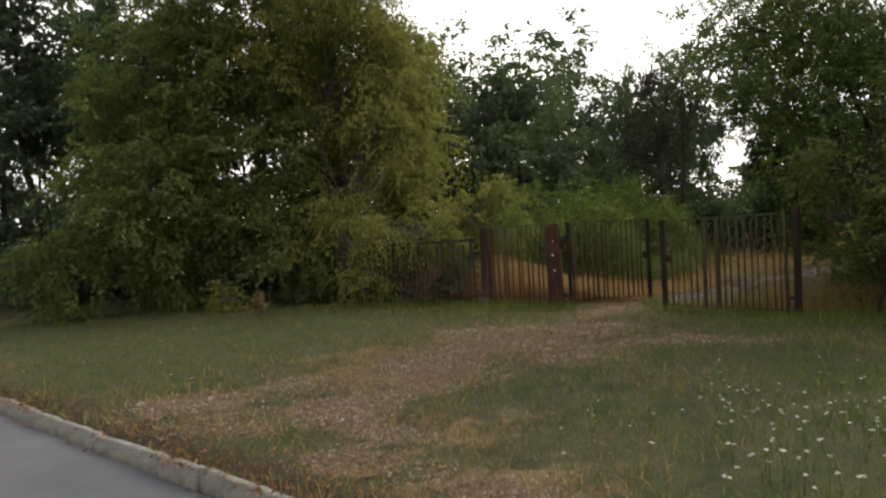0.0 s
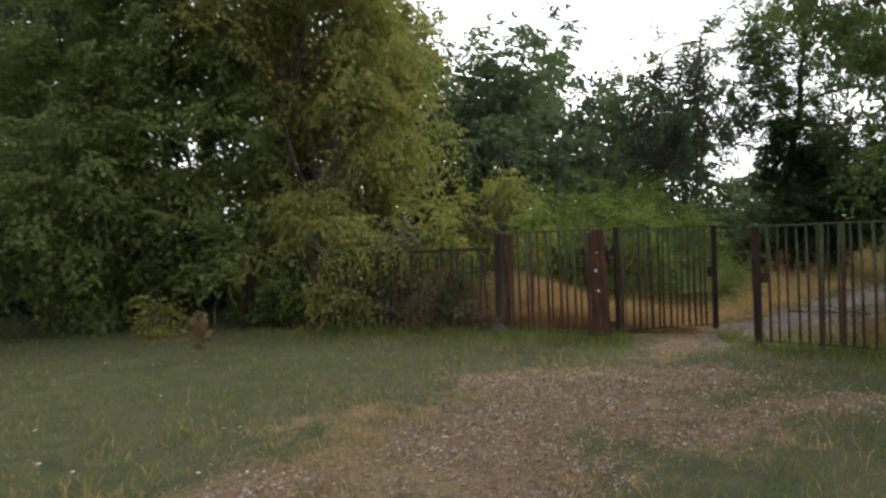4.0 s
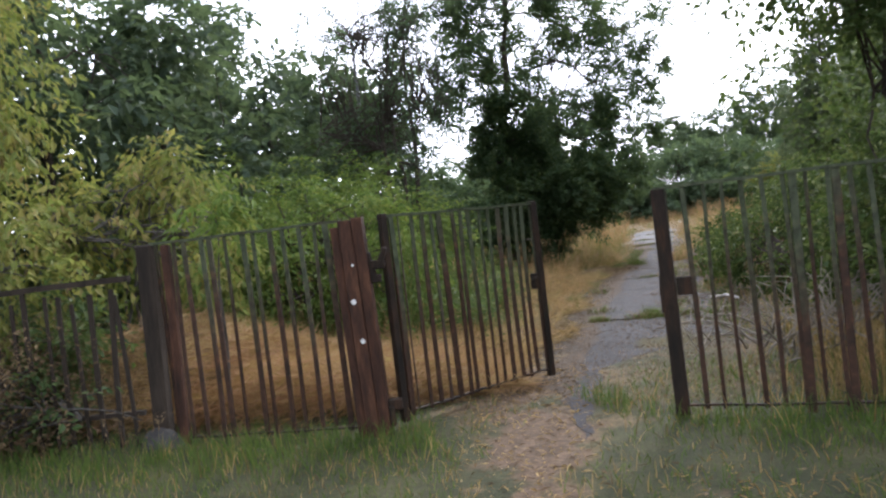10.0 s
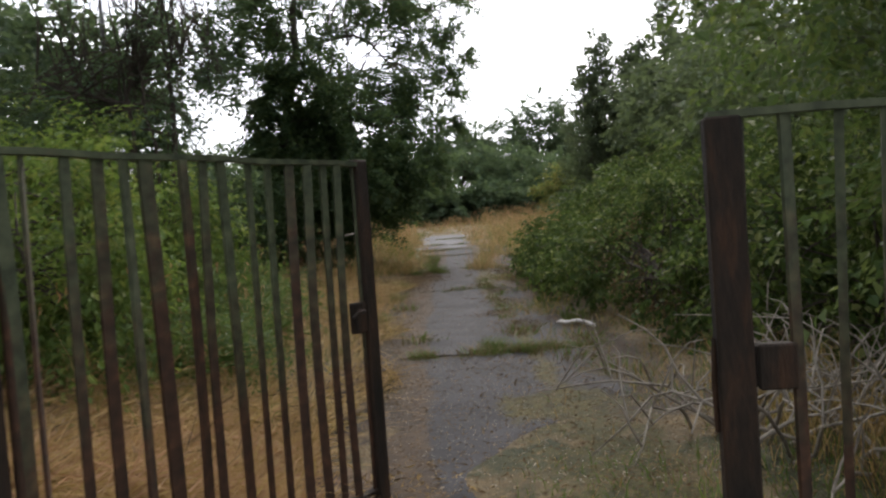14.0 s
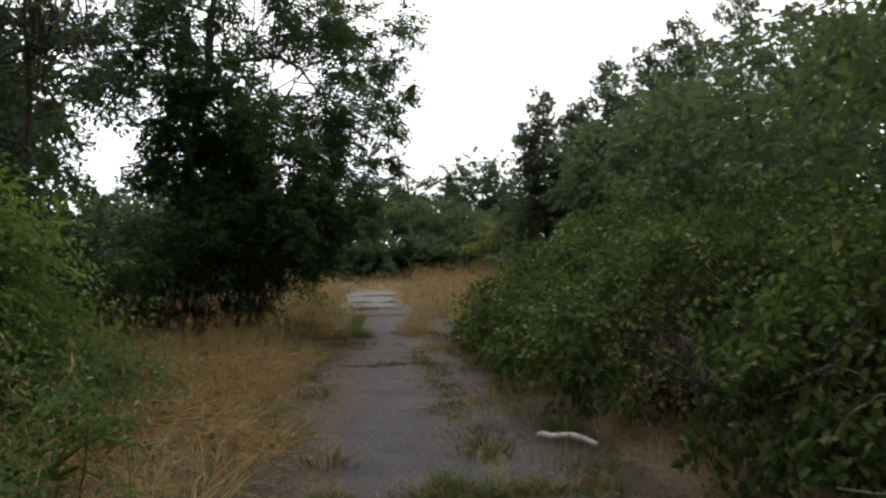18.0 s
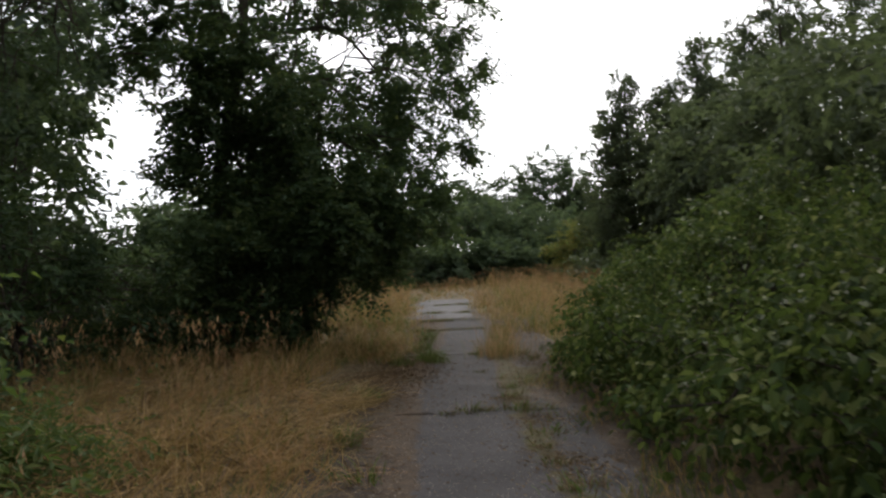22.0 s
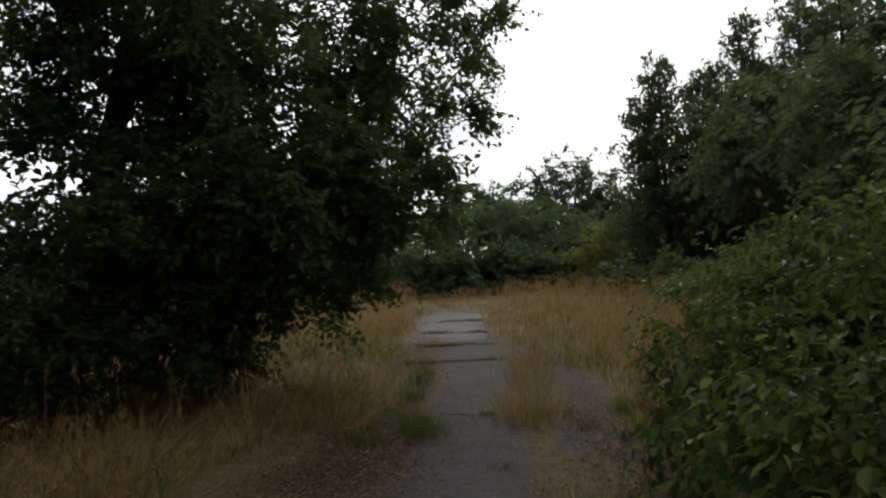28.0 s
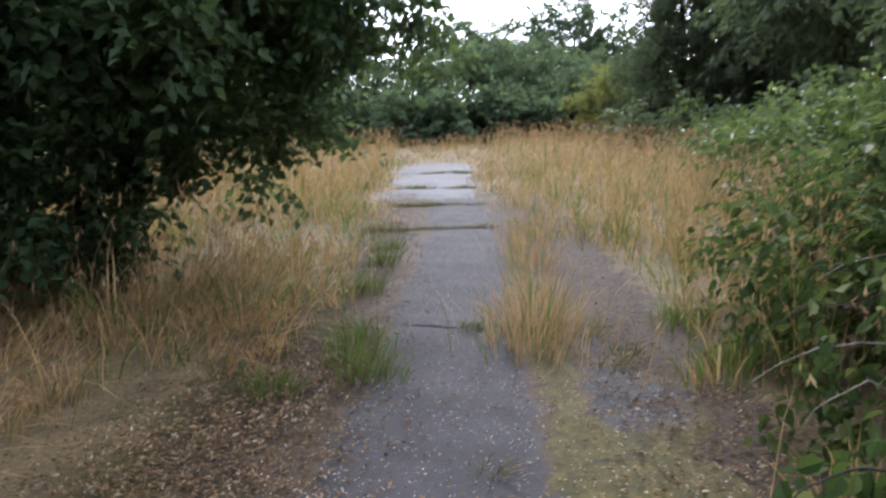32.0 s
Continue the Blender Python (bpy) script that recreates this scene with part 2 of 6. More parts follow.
L_ELDER = leaf_material("leaf_yellow_green", [(0.0, (0.120, 0.150, 0.034)), (0.45, (0.210, 0.215, 0.055)), (0.8, (0.290, 0.255, 0.075)), (1.0, (0.22, 0.150, 0.075))], (0.110, 0.150, 0.042), 0.5)
L_SHRUB = leaf_material("leaf_mid_green", [(0.0, (0.046, 0.082, 0.026)), (0.6, (0.085, 0.130, 0.042)), (1.0, (0.145, 0.165, 0.052))], (0.044, 0.074, 0.030), 0.42)
L_OLIVE = leaf_material("leaf_olive_green", [(0.0, (0.090, 0.122, 0.038)), (0.6, (0.150, 0.175, 0.055)), (1.0, (0.215, 0.210, 0.070))], (0.086, 0.122, 0.046), 0.55)
# green pulled towards blue-grey, so the wood's haze sits in the leaf colour
L_WOOD_HAZED = leaf_material("leaf_wood_green_hazed", [(0.0, (0.042, 0.068, 0.046)), (0.6, (0.068, 0.100, 0.062)), (1.0, (0.100, 0.132, 0.072))], (0.048, 0.074, 0.056), 0.45, 0.6)
L_DARK = leaf_material("leaf_dark_green", [(0.0, (0.022, 0.044, 0.020)), (0.6, (0.040, 0.072, 0.030)), (1.0, (0.075, 0.108, 0.038))], (0.024, 0.046, 0.026), 0.3)
L_OAK = leaf_material("leaf_oak", [(0.0, (0.032, 0.060, 0.030)), (0.6, (0.056, 0.092, 0.042)), (0.95, (0.092, 0.125, 0.048)), (1.0, (0.14, 0.145, 0.05))], (0.038, 0.068, 0.036), 0.48, 0.5)
L_BRIGHT = leaf_material("leaf_bright_green", [(0.0, (0.062, 0.110, 0.024)), (0.6, (0.120, 0.180, 0.038)), (1.0, (0.20, 0.220, 0.05))], (0.040, 0.068, 0.020), 0.45, 0.55, 0.8)
# the darkest stops and the patch paint in shade between the bramble leaves
L_BRAMBLE = leaf_material("leaf_bramble", [(0.0, (0.018, 0.036, 0.011)), (0.5, (0.044, 0.076, 0.022)), (0.84, (0.120, 0.155, 0.050)), (1.0, (0.225, 0.235, 0.095))], (0.016, 0.028, 0.010), 0.36, 0.6, 1.1, 0.06)
# paler and bluer than real leaves: distance haze is put into this colour
L_FAR_HAZED = leaf_material("leaf_far_wood_hazed", [(0.0, (0.052, 0.084, 0.052)), (0.6, (0.080, 0.118, 0.068)), (1.0, (0.112, 0.150, 0.080))], (0.062, 0.096, 0.062), 0.45, 0.7, 0.15)
# needles lightened towards grey, a painted veil of haze over dark pines
L_PINE_HAZED = leaf_material("needle_green_hazed", [(0.0, (0.060, 0.080, 0.050)), (1.0, (0.105, 0.128, 0.072))], (0.072, 0.094, 0.060), 0.4, 0.6, 0.3)
G_GREEN = leaf_material("grass_green", [(0.0, (0.046, 0.092, 0.016)), (0.6, (0.088, 0.142, 0.028)), (1.0, (0.150, 0.168, 0.048))], (0.062, 0.104, 0.024), 0.35, 0.6, 0.6)
G_STRAW = leaf_material("grass_straw", [(0.0, (0.21, 0.130, 0.054)), (0.5, (0.36, 0.240, 0.105)), (1.0, (0.51, 0.375, 0.185))], (0.35, 0.205, 0.085), 0.4, 0.7, 0.6)
G_SEED = leaf_material("seed_heads", [(0.0, (0.24, 0.135, 0.078)), (0.5, (0.37, 0.225, 0.130)), (1.0, (0.48, 0.35, 0.22))], (0.36, 0.180, 0.090), 0.4, 0.7, 0.6)
G_BROWN = leaf_material("grass_dead_brown", [(0.0, (0.085, 0.055, 0.030)), (0.6, (0.16, 0.11, 0.06)), (1.0, (0.25, 0.18, 0.10))], (0.12, 0.080, 0.045), 0.15, 0.8, 0.8)
M_PETAL = solid("white_petals", (0.60, 0.60, 0.55), (0.78, 0.78, 0.74), 20.0, 0.7, 0.1)
M_BLUE = solid("blue_petals", (0.12, 0.14, 0.50), (0.20, 0.22, 0.62), 20.0, 0.7, 0.1)
M_LITTER = leaf_material("fallen_leaves", [(0.0, (0.052, 0.030, 0.014)), (0.5, (0.130, 0.080, 0.040)), (0.88, (0.24, 0.165, 0.09)), (1.0, (0.38, 0.33, 0.26))], (0.090, 0.058, 0.032), 0.05, 0.85, 1.5)
M_GRAVEL = leaf_material("mixed_gravel", [(0.0, (0.075, 0.058, 0.046)), (0.45, (0.17, 0.135, 0.108)), (0.8, (0.28, 0.235, 0.20)), (1.0, (0.44, 0.40, 0.37))], (0.16, 0.115, 0.088), 0.0, 0.9, 1.5)
M_SPECK = leaf_material("pale_leaf_bits", [(0.0, (0.22, 0.19, 0.15)), (1.0, (0.42, 0.39, 0.35))], (0.30, 0.27, 0.23), 0.05, 0.85, 1.5)
M_RED_LITTER = leaf_material("fallen_red_leaves", [(0.0, (0.085, 0.038, 0.019)), (0.6, (0.165, 0.078, 0.036)), (1.0, (0.25, 0.155, 0.08))], (0.10, 0.058, 0.030), 0.05, 0.85, 1.5)


def bar_material():
    """Old green paint above, rust below and in flakes; where one gives way wanders from bar to bar."""
    m, n, l = material("flaking_green_paint_on_rust")
    co = n.new("ShaderNodeTexCoord")
    sep = n.new("ShaderNodeSeparateXYZ")
    l.new(co.outputs["Object"], sep.inputs[0])
    rnd = n.new("ShaderNodeObjectInfo")
    a = tex_noise(n, l, 5.0, 6.0, 0.7)
    s1 = n.new("ShaderNodeMath")
    s1.operation = "MULTIPLY_ADD"
    l.new(a.outputs["Fac"], s1.inputs[0])
    s1.inputs[1].default_value = 1.7
    l.new(sep.outputs["Z"], s1.inputs[2])
    s2 = n.new("ShaderNodeMath")
    s2.operation = "MULTIPLY_ADD"
    l.new(rnd.outputs["Random"], s2.inputs[0])
    s2.inputs[1].default_value = 0.7
    l.new(s1.outputs[0], s2.inputs[2])
    r = ramp(n, [(0.0, (0, 0, 0)), (1.0, (1, 1, 1))])
    mr = n.new("ShaderNodeMapRange")
    mr.inputs["From Min"].default_value, mr.inputs["From Max"].default_value = 2.0, 2.7
    l.new(s2.outputs[0], mr.inputs["Value"])
    l.new(mr.outputs["Result"], r.inputs["Fac"])
    g = tex_noise(n, l, 14.0, 4.0)
    gr = ramp(n, [(0.35, (0.026, 0.034, 0.017)), (0.7, (0.080, 0.094, 0.050))])
    l.new(g.outputs["Fac"], gr.inputs["Fac"])
    rr = ramp(n, [(0.32, (0.016, 0.010, 0.006)), (0.55, (0.046, 0.022, 0.012)), (0.75, (0.105, 0.047, 0.022))])
    l.new(g.outputs["Fac"], rr.inputs["Fac"])
    col = mix_rgb(n, l, r.outputs["Color"], rr.outputs["Color"], gr.outputs["Color"])
    p = n.new("ShaderNodeBsdfPrincipled")
    p.inputs["Roughness"].default_value = 0.7
    p.inputs["Specular IOR Level"].default_value = 0.3
    b = n.new("ShaderNodeBump")
    b.inputs["Strength"].default_value, b.inputs["Distance"].default_value = 0.5, 0.004
    out = n.new("ShaderNodeOutputMaterial")
    l.new(col, p.inputs["Base Color"])
    l.new(a.outputs["Fac"], b.inputs["Height"])
    l.new(b.outputs[0], p.inputs["Normal"])
    l.new(p.outputs[0], out.inputs["Surface"])
    return m


M_BAR = bar_material()

# ---- building helpers ----
rng = np.random.default_rng(7)


def mesh_of(name, verts, faces, mats, index=None, attrs=None, smooth=False):
    """A mesh from arrays; all faces have the same number of corners."""
    verts, faces = np.asarray(verts, np.float32), np.asarray(faces, np.int32)
    me = bpy.data.meshes.new(name)
    k = faces.shape[1]
    me.vertices.add(len(verts))
    me.vertices.foreach_set("co", verts.ravel())
    me.loops.add(faces.size)
    me.loops.foreach_set("vertex_index", faces.ravel())
    me.polygons.add(len(faces))
    me.polygons.foreach_set("loop_start", np.arange(0, faces.size, k, dtype=np.int32))
    for m in (mats if isinstance(mats, (list, tuple)) else [mats]):
        me.materials.append(m)
    if index is not None:
        me.polygons.foreach_set("material_index", np.asarray(index, np.int32))
    me.polygons.foreach_set("use_smooth", np.full(len(faces), smooth))
    for key, values in (attrs or {}).items():
        me.attributes.new(key, "FLOAT", "POINT").data.foreach_set("value", np.asarray(values, np.float32))
    me.update(calc_edges=True)
    return me


def part(name, data, parent=None, label="", m=None):
    ob = new(name, data)
    if parent is not None:
        ob.parent = parent
    if m is not None:
        ob.matrix_basis = m
    return tagged(ob, label) if label else ob


def bm_mesh(name, bm, mat, smooth=False):
    me = bpy.data.meshes.new(name)
    bmesh.ops.recalc_face_normals(bm, faces=bm.faces)
    bm.to_mesh(me)
    bm.free()
    me.materials.append(mat)
    if smooth:
        me.polygons.foreach_set("use_smooth", np.full(len(me.polygons), True))
    return me


def block(name, size, mat, bevel=0.004, wobble=0.0):
    """A box that stands on its base's middle, with worn edges."""
    bm = bmesh.new()
    bmesh.ops.create_cube(bm, size=1.0)
    bmesh.ops.scale(bm, vec=size, verts=bm.verts)
    bmesh.ops.translate(bm, vec=(0, 0, size[2] / 2), verts=bm.verts)
    if bevel:
        bmesh.ops.bevel(bm, geom=bm.edges[:], offset=bevel, segments=1, affect="EDGES")
    for v in bm.verts:
        if wobble:
            v.co += Vector(noise.noise_vector(v.co * 3.0)) * wobble
    return bm_mesh(name, bm, mat)


def tube(points, radii, sides=7):
    """A tapered tube along points: vertices and four-cornered faces."""
    pts, rad = np.asarray(points, float), np.asarray(radii, float)
    tang = np.gradient(pts, axis=0)
    tang /= np.linalg.norm(tang, axis=1, keepdims=True) + 1e-9
    ref = np.where(np.abs(tang[:, 2:3]) > 0.9, np.array([[1.0, 0, 0]]), np.array([[0, 0, 1.0]]))
    u = np.cross(tang, ref)
    u /= np.linalg.norm(u, axis=1, keepdims=True) + 1e-9
    w = np.cross(tang, u)
    a = np.arange(sides) * 2 * math.pi / sides
    ring = pts[:, None] + rad[:, None, None] * (np.cos(a)[None, :, None] * u[:, None] + np.sin(a)[None, :, None] * w[:, None])
    n = len(pts)
    i, j = np.meshgrid(np.arange(n - 1), np.arange(sides), indexing="ij")
    j2 = (j + 1) % sides
    f = np.stack([i * sides + j, i * sides + j2, (i + 1) * sides + j2, (i + 1) * sides + j], -1).reshape(-1, 4)
    return ring.reshape(-1, 3), f


def joined(pieces):
    vs, fs, k = [], [], 0
    for v, f in pieces:
        vs.append(v)
        fs.append(np.asarray(f) + k)
        k += len(v)
    return np.concatenate(vs), np.concatenate(fs)


def bent(a, b, sag=0.15, n=7, r=None, crook=0.035):
    """A crooked line from a to b."""
    r = rng if r is None else r
    a, b = np.asarray(a, float), np.asarray(b, float)
    s = np.linspace(0, 1, n)[:, None]
    d = np.linalg.norm(b - a)
    off = np.cumsum(r.normal(0, 1, (n, 3)), axis=0)
    off -= off[:1] + s * (off[-1:] - off[:1])
    arch = np.zeros((n, 3))
    arch[:, 2] = (np.sin(s[:, 0] * math.pi)) * sag * d
    return a + (b - a) * s + off * d * crook + arch


def unit(v):
    return v / (np.linalg.norm(v, axis=-1, keepdims=True) + 1e-9)


def leaves(centres, along, facing, length, width, curl=0.10):
    """Folded leaves: four corners and two faces each, from the stalk along the given way."""
    n = len(centres)
    along = unit(along)
    side = unit(np.cross(along, facing))
    up = np.cross(side, along)
    L, W = np.broadcast_to(length, (n,))[:, None], np.broadcast_to(width, (n,))[:, None]
    base = centres - along * L * 0.5
    tip = centres + along * L * 0.5 - up * L * curl
    mid = centres - along * L * 0.06
    lf, rt = mid - side * W * 0.5 + up * W * 0.18, mid + side * W * 0.5 + up * W * 0.18
    v = np.stack([base, rt, tip, lf], 1).reshape(-1, 3)
    k = np.arange(n, dtype=np.int32)[:, None] * 4
    f = np.concatenate([k + np.array([[0, 1, 2]]), k + np.array([[0, 2, 3]])], 1).reshape(-1, 3)
    return v, f


def oval_leaves(centres, along, facing, length, width, curl=0.16):
    """Pointed oval leaves folded along the midrib and drooping at the tip: six corners, two four-cornered faces."""
    n = len(centres)
    along = unit(along)
    side = unit(np.cross(along, facing))
    up = np.cross(side, along)
    L, W = np.broadcast_to(length, (n,))[:, None], np.broadcast_to(width, (n,))[:, None]
    base = centres - along * L * 0.5
    tip = centres + along * L * 0.5 - up * L * curl
    low, high = centres - along * L * 0.24, centres + along * L * 0.14 - up * L * curl * 0.3
    lift = up * W * 0.15
    v = np.stack([base, low + side * W * 0.42 + lift, high + side * W * 0.44 + lift, tip, high - side * W * 0.44 + lift, low - side * W * 0.42 + lift], 1).reshape(-1, 3)
    k = np.arange(n, dtype=np.int32)[:, None] * 6
    f = np.concatenate([k + np.array([[0, 1, 2, 3]]), k + np.array([[0, 3, 4, 5]])], 1).reshape(-1, 4)
    return v, f


def in_lobes(lobes, n, r, shell=0.55):
    """Places in the outer part of a heap of egg shapes (x, y, z, rx, ry, rz), and the way out of it there."""
    lb = np.asarray(lobes, float)
    vol = (lb[:, 3] * lb[:, 4] * lb[:, 5]) ** 0.75
    which = r.choice(len(lb), n * 2, p=vol / vol.sum())
    d = unit(r.normal(0, 1, (n * 2, 3)))
    f = shell + (1.04 - shell) * r.random(n * 2) ** 0.6
    p = lb[which, :3] + d * lb[which, 3:] * f[:, None]
    q = ((p[:, None] - lb[None, :, :3]) / lb[None, :, 3:])
    deep = (np.linalg.norm(q, axis=2) < shell * 0.9).any(1)
    keep = np.flatnonzero(~deep)[:n]
    return p[keep], unit(d[keep] / lb[which[keep], 3:]), which[keep]


def crown(lobes, boughs, per, spread, leaf, droop, seed, floor=None, shell=0.55, ratio=0.5, sprays=8, gaps=-0.12, lumps=9, airy=0.0, oval=False, clear=None, hole_scale=0.75):
    """A crown of boughs, each of several sprays with leaves on both sides, and gaps between: leaf corners and faces, and the boughs' places."""
    r = np.random.default_rng(seed)
    if lumps:
        small = []
        for row in np.asarray(lobes, float):
            for d in unit(r.normal(0, 1, (lumps, 3))):
                k = (0.36 + 0.22 * r.random()) * (1.0 if lumps < 12 else 0.72)
                small.append((*(row[:3] + d * row[3:] * (0.92 - k * 0.75)), *(row[3:] * k * np.array([1.1, 1.1, 0.9]))))
        lobes = small
    p, outward, which = in_lobes(lobes, int(boughs * 1.35), r, shell)
    hole = np.array([noise.noise(Vector(c) * hole_scale + Vector((seed * 3.1, 0, 0))) for c in p])
    keep = hole > gaps + airy * np.clip((p[:, 2] - 3.0) / 2.0, 0, 1)
    p, outward = p[keep][:boughs], outward[keep][:boughs]
    if floor is not None:
        ok = p[:, 2] > floor(p[:, 0], p[:, 1]) + 0.08
        p, outward = p[ok], outward[ok]
    nb = len(p)
    size = np.repeat(0.6 + 0.8 * r.random(nb), sprays)
    o = np.repeat(outward, sprays, 0)
    way = unit(r.normal(0, 0.62, (nb * sprays, 3)) * np.array([1, 1, 0.75]) + o * 0.75 + np.array([0, 0, -droop * 0.5]))
    start = np.repeat(p, sprays, 0) + r.normal(0, spread * 0.16, (nb * sprays, 3))
    ln = spread * size * (0.7 + 0.6 * r.random(nb * sprays))
    sidew = unit(np.cross(way, np.array([0, 0, 1.0]) + r.normal(0, 0.35, way.shape)))
    n = nb * sprays * per
    t = np.tile((np.arange(per) + 0.6) / per, nb * sprays) + r.normal(0, 0.04, n)
    sgn = np.tile(np.where(np.arange(per) % 2, 1.0, -1.0), nb * sprays)[:, None]
    W, S, L0, A = np.repeat(way, per, 0), np.repeat(sidew, per, 0), np.repeat(ln, per), np.repeat(start, per, 0)
    lf = leaf * (0.65 + 0.6 * r.random(n))
    at = A + W * (t * L0)[:, None] + S * sgn * (lf * 0.5)[:, None]
    at[:, 2] -= droop * 0.55 * L0 * np.clip(t, 0, 1.2) ** 2
    al = unit(S * sgn * 0.75 + W * 0.55 + r.normal(0, 0.28, (n, 3)) + np.array([0, 0, -droop * 0.9]))
    fc = unit(r.normal(0, 0.42, (n, 3)) + np.repeat(o, per, 0) * 0.25 + np.array([0, 0, 0.95]))
    if floor is not None:
        ok = at[:, 2] > floor(at[:, 0], at[:, 1]) + 0.02
        at, al, fc, lf = at[ok], al[ok], fc[ok], lf[ok]
    if clear is not None:
        ok = clear(at[:, 0], at[:, 1])
        at, al, fc, lf = at[ok], al[ok], fc[ok], lf[ok]
    return (oval_leaves if oval else leaves)(at, al, fc, lf, lf * ratio), p


def tree(name, foot, lobes, leaf_mat, bark, label, category="tree", stems=1, radius=0.2, boughs=400, per=10, spread=0.55,
         leaf=0.09, droop=0.3, seed=1, twigs=160, floor=None, shell=0.5, lean=0.3, group="", ratio=0.5, sprays=8, gaps=-0.12, upright=0.0, lumps=9, airy=0.0, oval=False, clear=None, hole_scale=0.75):
    """A tree: trunk or trunks, limbs to each part of the crown, twigs, and the leaves."""
    r = np.random.default_rng(seed + 1000)
    x, y = foot
    z = float(ground_z(np.array([x]), np.array([y]))[0])
    root = tagged(new(name), label, category, group)
    root.location = (x, y, z)
    here = np.array([x, y, z])
    lb = np.asarray(lobes, float)
    top = lb[np.argmax(lb[:, 2])]
    tips = []
    for s in range(stems):
        goal = lb[r.integers(len(lb))] if s else top
        if s and upright:
            a = here + np.array([s * 0.55 - 0.2, r.normal(0, 0.3), -0.15])
            b = a + np.array([r.normal(0, 0.25) + 0.12 * s, r.normal(0, 0.25), upright * (0.75 + 0.2 * r.random())])
        else:
            a = here + np.array([r.normal(0, 0.25), r.normal(0, 0.25), -0.15]) * (1 if s else 0.3)
            b = np.array([goal[0] * lean + x * (1 - lean) + r.normal(0, 0.2), goal[1] * lean + y * (1 - lean) + r.normal(0, 0.2), max(goal[2] + goal[5] * 0.35, 1.0)])
        line = bent(a, b, 0.01, 11, r, 0.012)
        rad = radius * (0.75 if s else 1.0) * (1 - 0.86 * np.linspace(0, 1, 11) ** 0.9)
        rad[0] *= 1.35
        part("trunk", mesh_of("trunk", *tube(line - here, rad, 9), bark, smooth=True), root)
        tips.append((line, rad))
    (lv, lf), centres = crown(lobes, boughs, per, spread, leaf, droop, seed, floor, shell, ratio, sprays, gaps, lumps, airy, oval, clear, hole_scale)
    thin = []
    for row in lb:
        line, rad = tips[r.integers(len(tips))]
        k = int(np.clip(np.searchsorted(line[:, 2], row[2] - row[5] * 0.55), 2, 9))
        goal = row[:3] + r.normal(0, 0.15, 3) * row[3:]
        path = bent(line[k], goal, 0.08, 8, r)
        part("limb", mesh_of("limb", *tube(path - here, np.linspace(max(rad[k] * 0.6, 0.02), 0.012, 8), 6), bark, smooth=True), root)
        near = centres[np.argsort(np.linalg.norm((centres - row[:3]) / row[3:], axis=1))[: max(6, 2 * len(centres) // len(lb))]]
        for c in near[r.permutation(len(near))[: max(3, twigs // len(lb))]]:
            q = path[r.integers(3, 8)]
            thin.append(tube(bent(q, c, 0.05, 5, r) - here, np.linspace(0.016, 0.004, 5) * (1 + radius), 4))
    if thin:
        tagged(part("branchwork", mesh_of("branchwork", *joined(thin), bark), root), kind="stuff")
    part("crown", mesh_of("crown", lv - here, lf, leaf_mat), root)
    return root


def blades(at, height, width, lean, seed, bend=0.35):
    """Grass: each blade of three faces, leaning and bent over at its tip."""
    r = np.random.default_rng(seed)
    n = len(at)
    a = r.random(n) * 2 * math.pi
    side = np.stack([np.cos(a), np.sin(a), np.zeros(n)], 1) * (width * (0.7 + 0.6 * r.random(n)))[:, None] * 0.5
    b = r.random(n) * 2 * math.pi
    way = np.stack([np.cos(b), np.sin(b), np.zeros(n)], 1) * (lean * r.random(n))[:, None]
    h = height[:, None]
    mid = at + way * h * 0.45 + np.array([0, 0, 0.58]) * h
    tip = at + way * h * (0.95 + bend) + np.array([0, 0, 1.0]) * h * (1 - 0.35 * bend * r.random(n))[:, None]
    v = np.stack([at - side, at + side, mid + side * 0.75, mid - side * 0.75, tip], 1).reshape(-1, 3)
    k = np.arange(n, dtype=np.int32)[:, None] * 5
    f = np.concatenate([k + np.array([[0, 1, 2]]), k + np.array([[0, 2, 3]]), k + np.array([[3, 2, 4]])], 1).reshape(-1, 3)
    return v, f


def arching(at, way, height, width, fall, seed):
    """Long stalks that rise, lean the given way and hang over at the end: five faces each."""
    r = np.random.default_rng(seed)
    n = len(at)
    flat = np.stack([-way[:, 1], way[:, 0], np.zeros(n)], 1)
    a = r.normal(0, 0.9, n)
    side = (unit(flat + 1e-6) * np.cos(a)[:, None] + unit(way + 1e-6) * np.sin(a)[:, None]) * (np.broadcast_to(width, (n,)) * 0.5)[:, None]
    h, fl = height[:, None], np.broadcast_to(fall, (n,))[:, None]
    def along(t):
        return at + way * h * (0.45 * t + 0.75 * t * t) + np.array([0, 0, 1.0]) * h * (t - 0.55 * fl * t * t)
    b, c = along(0.42), along(0.76)
    v = np.stack([at - side, at + side, b + side * 0.9, b - side * 0.9, c + side * 0.65, c - side * 0.65, along(1.0)], 1).reshape(-1, 3)
    k = np.arange(n, dtype=np.int32)[:, None] * 7
    f = np.concatenate([k + np.array([q]) for q in ([0, 1, 2], [0, 2, 3], [3, 2, 4], [3, 4, 5], [5, 4, 6])], 1).reshape(-1, 3)
    return v, f


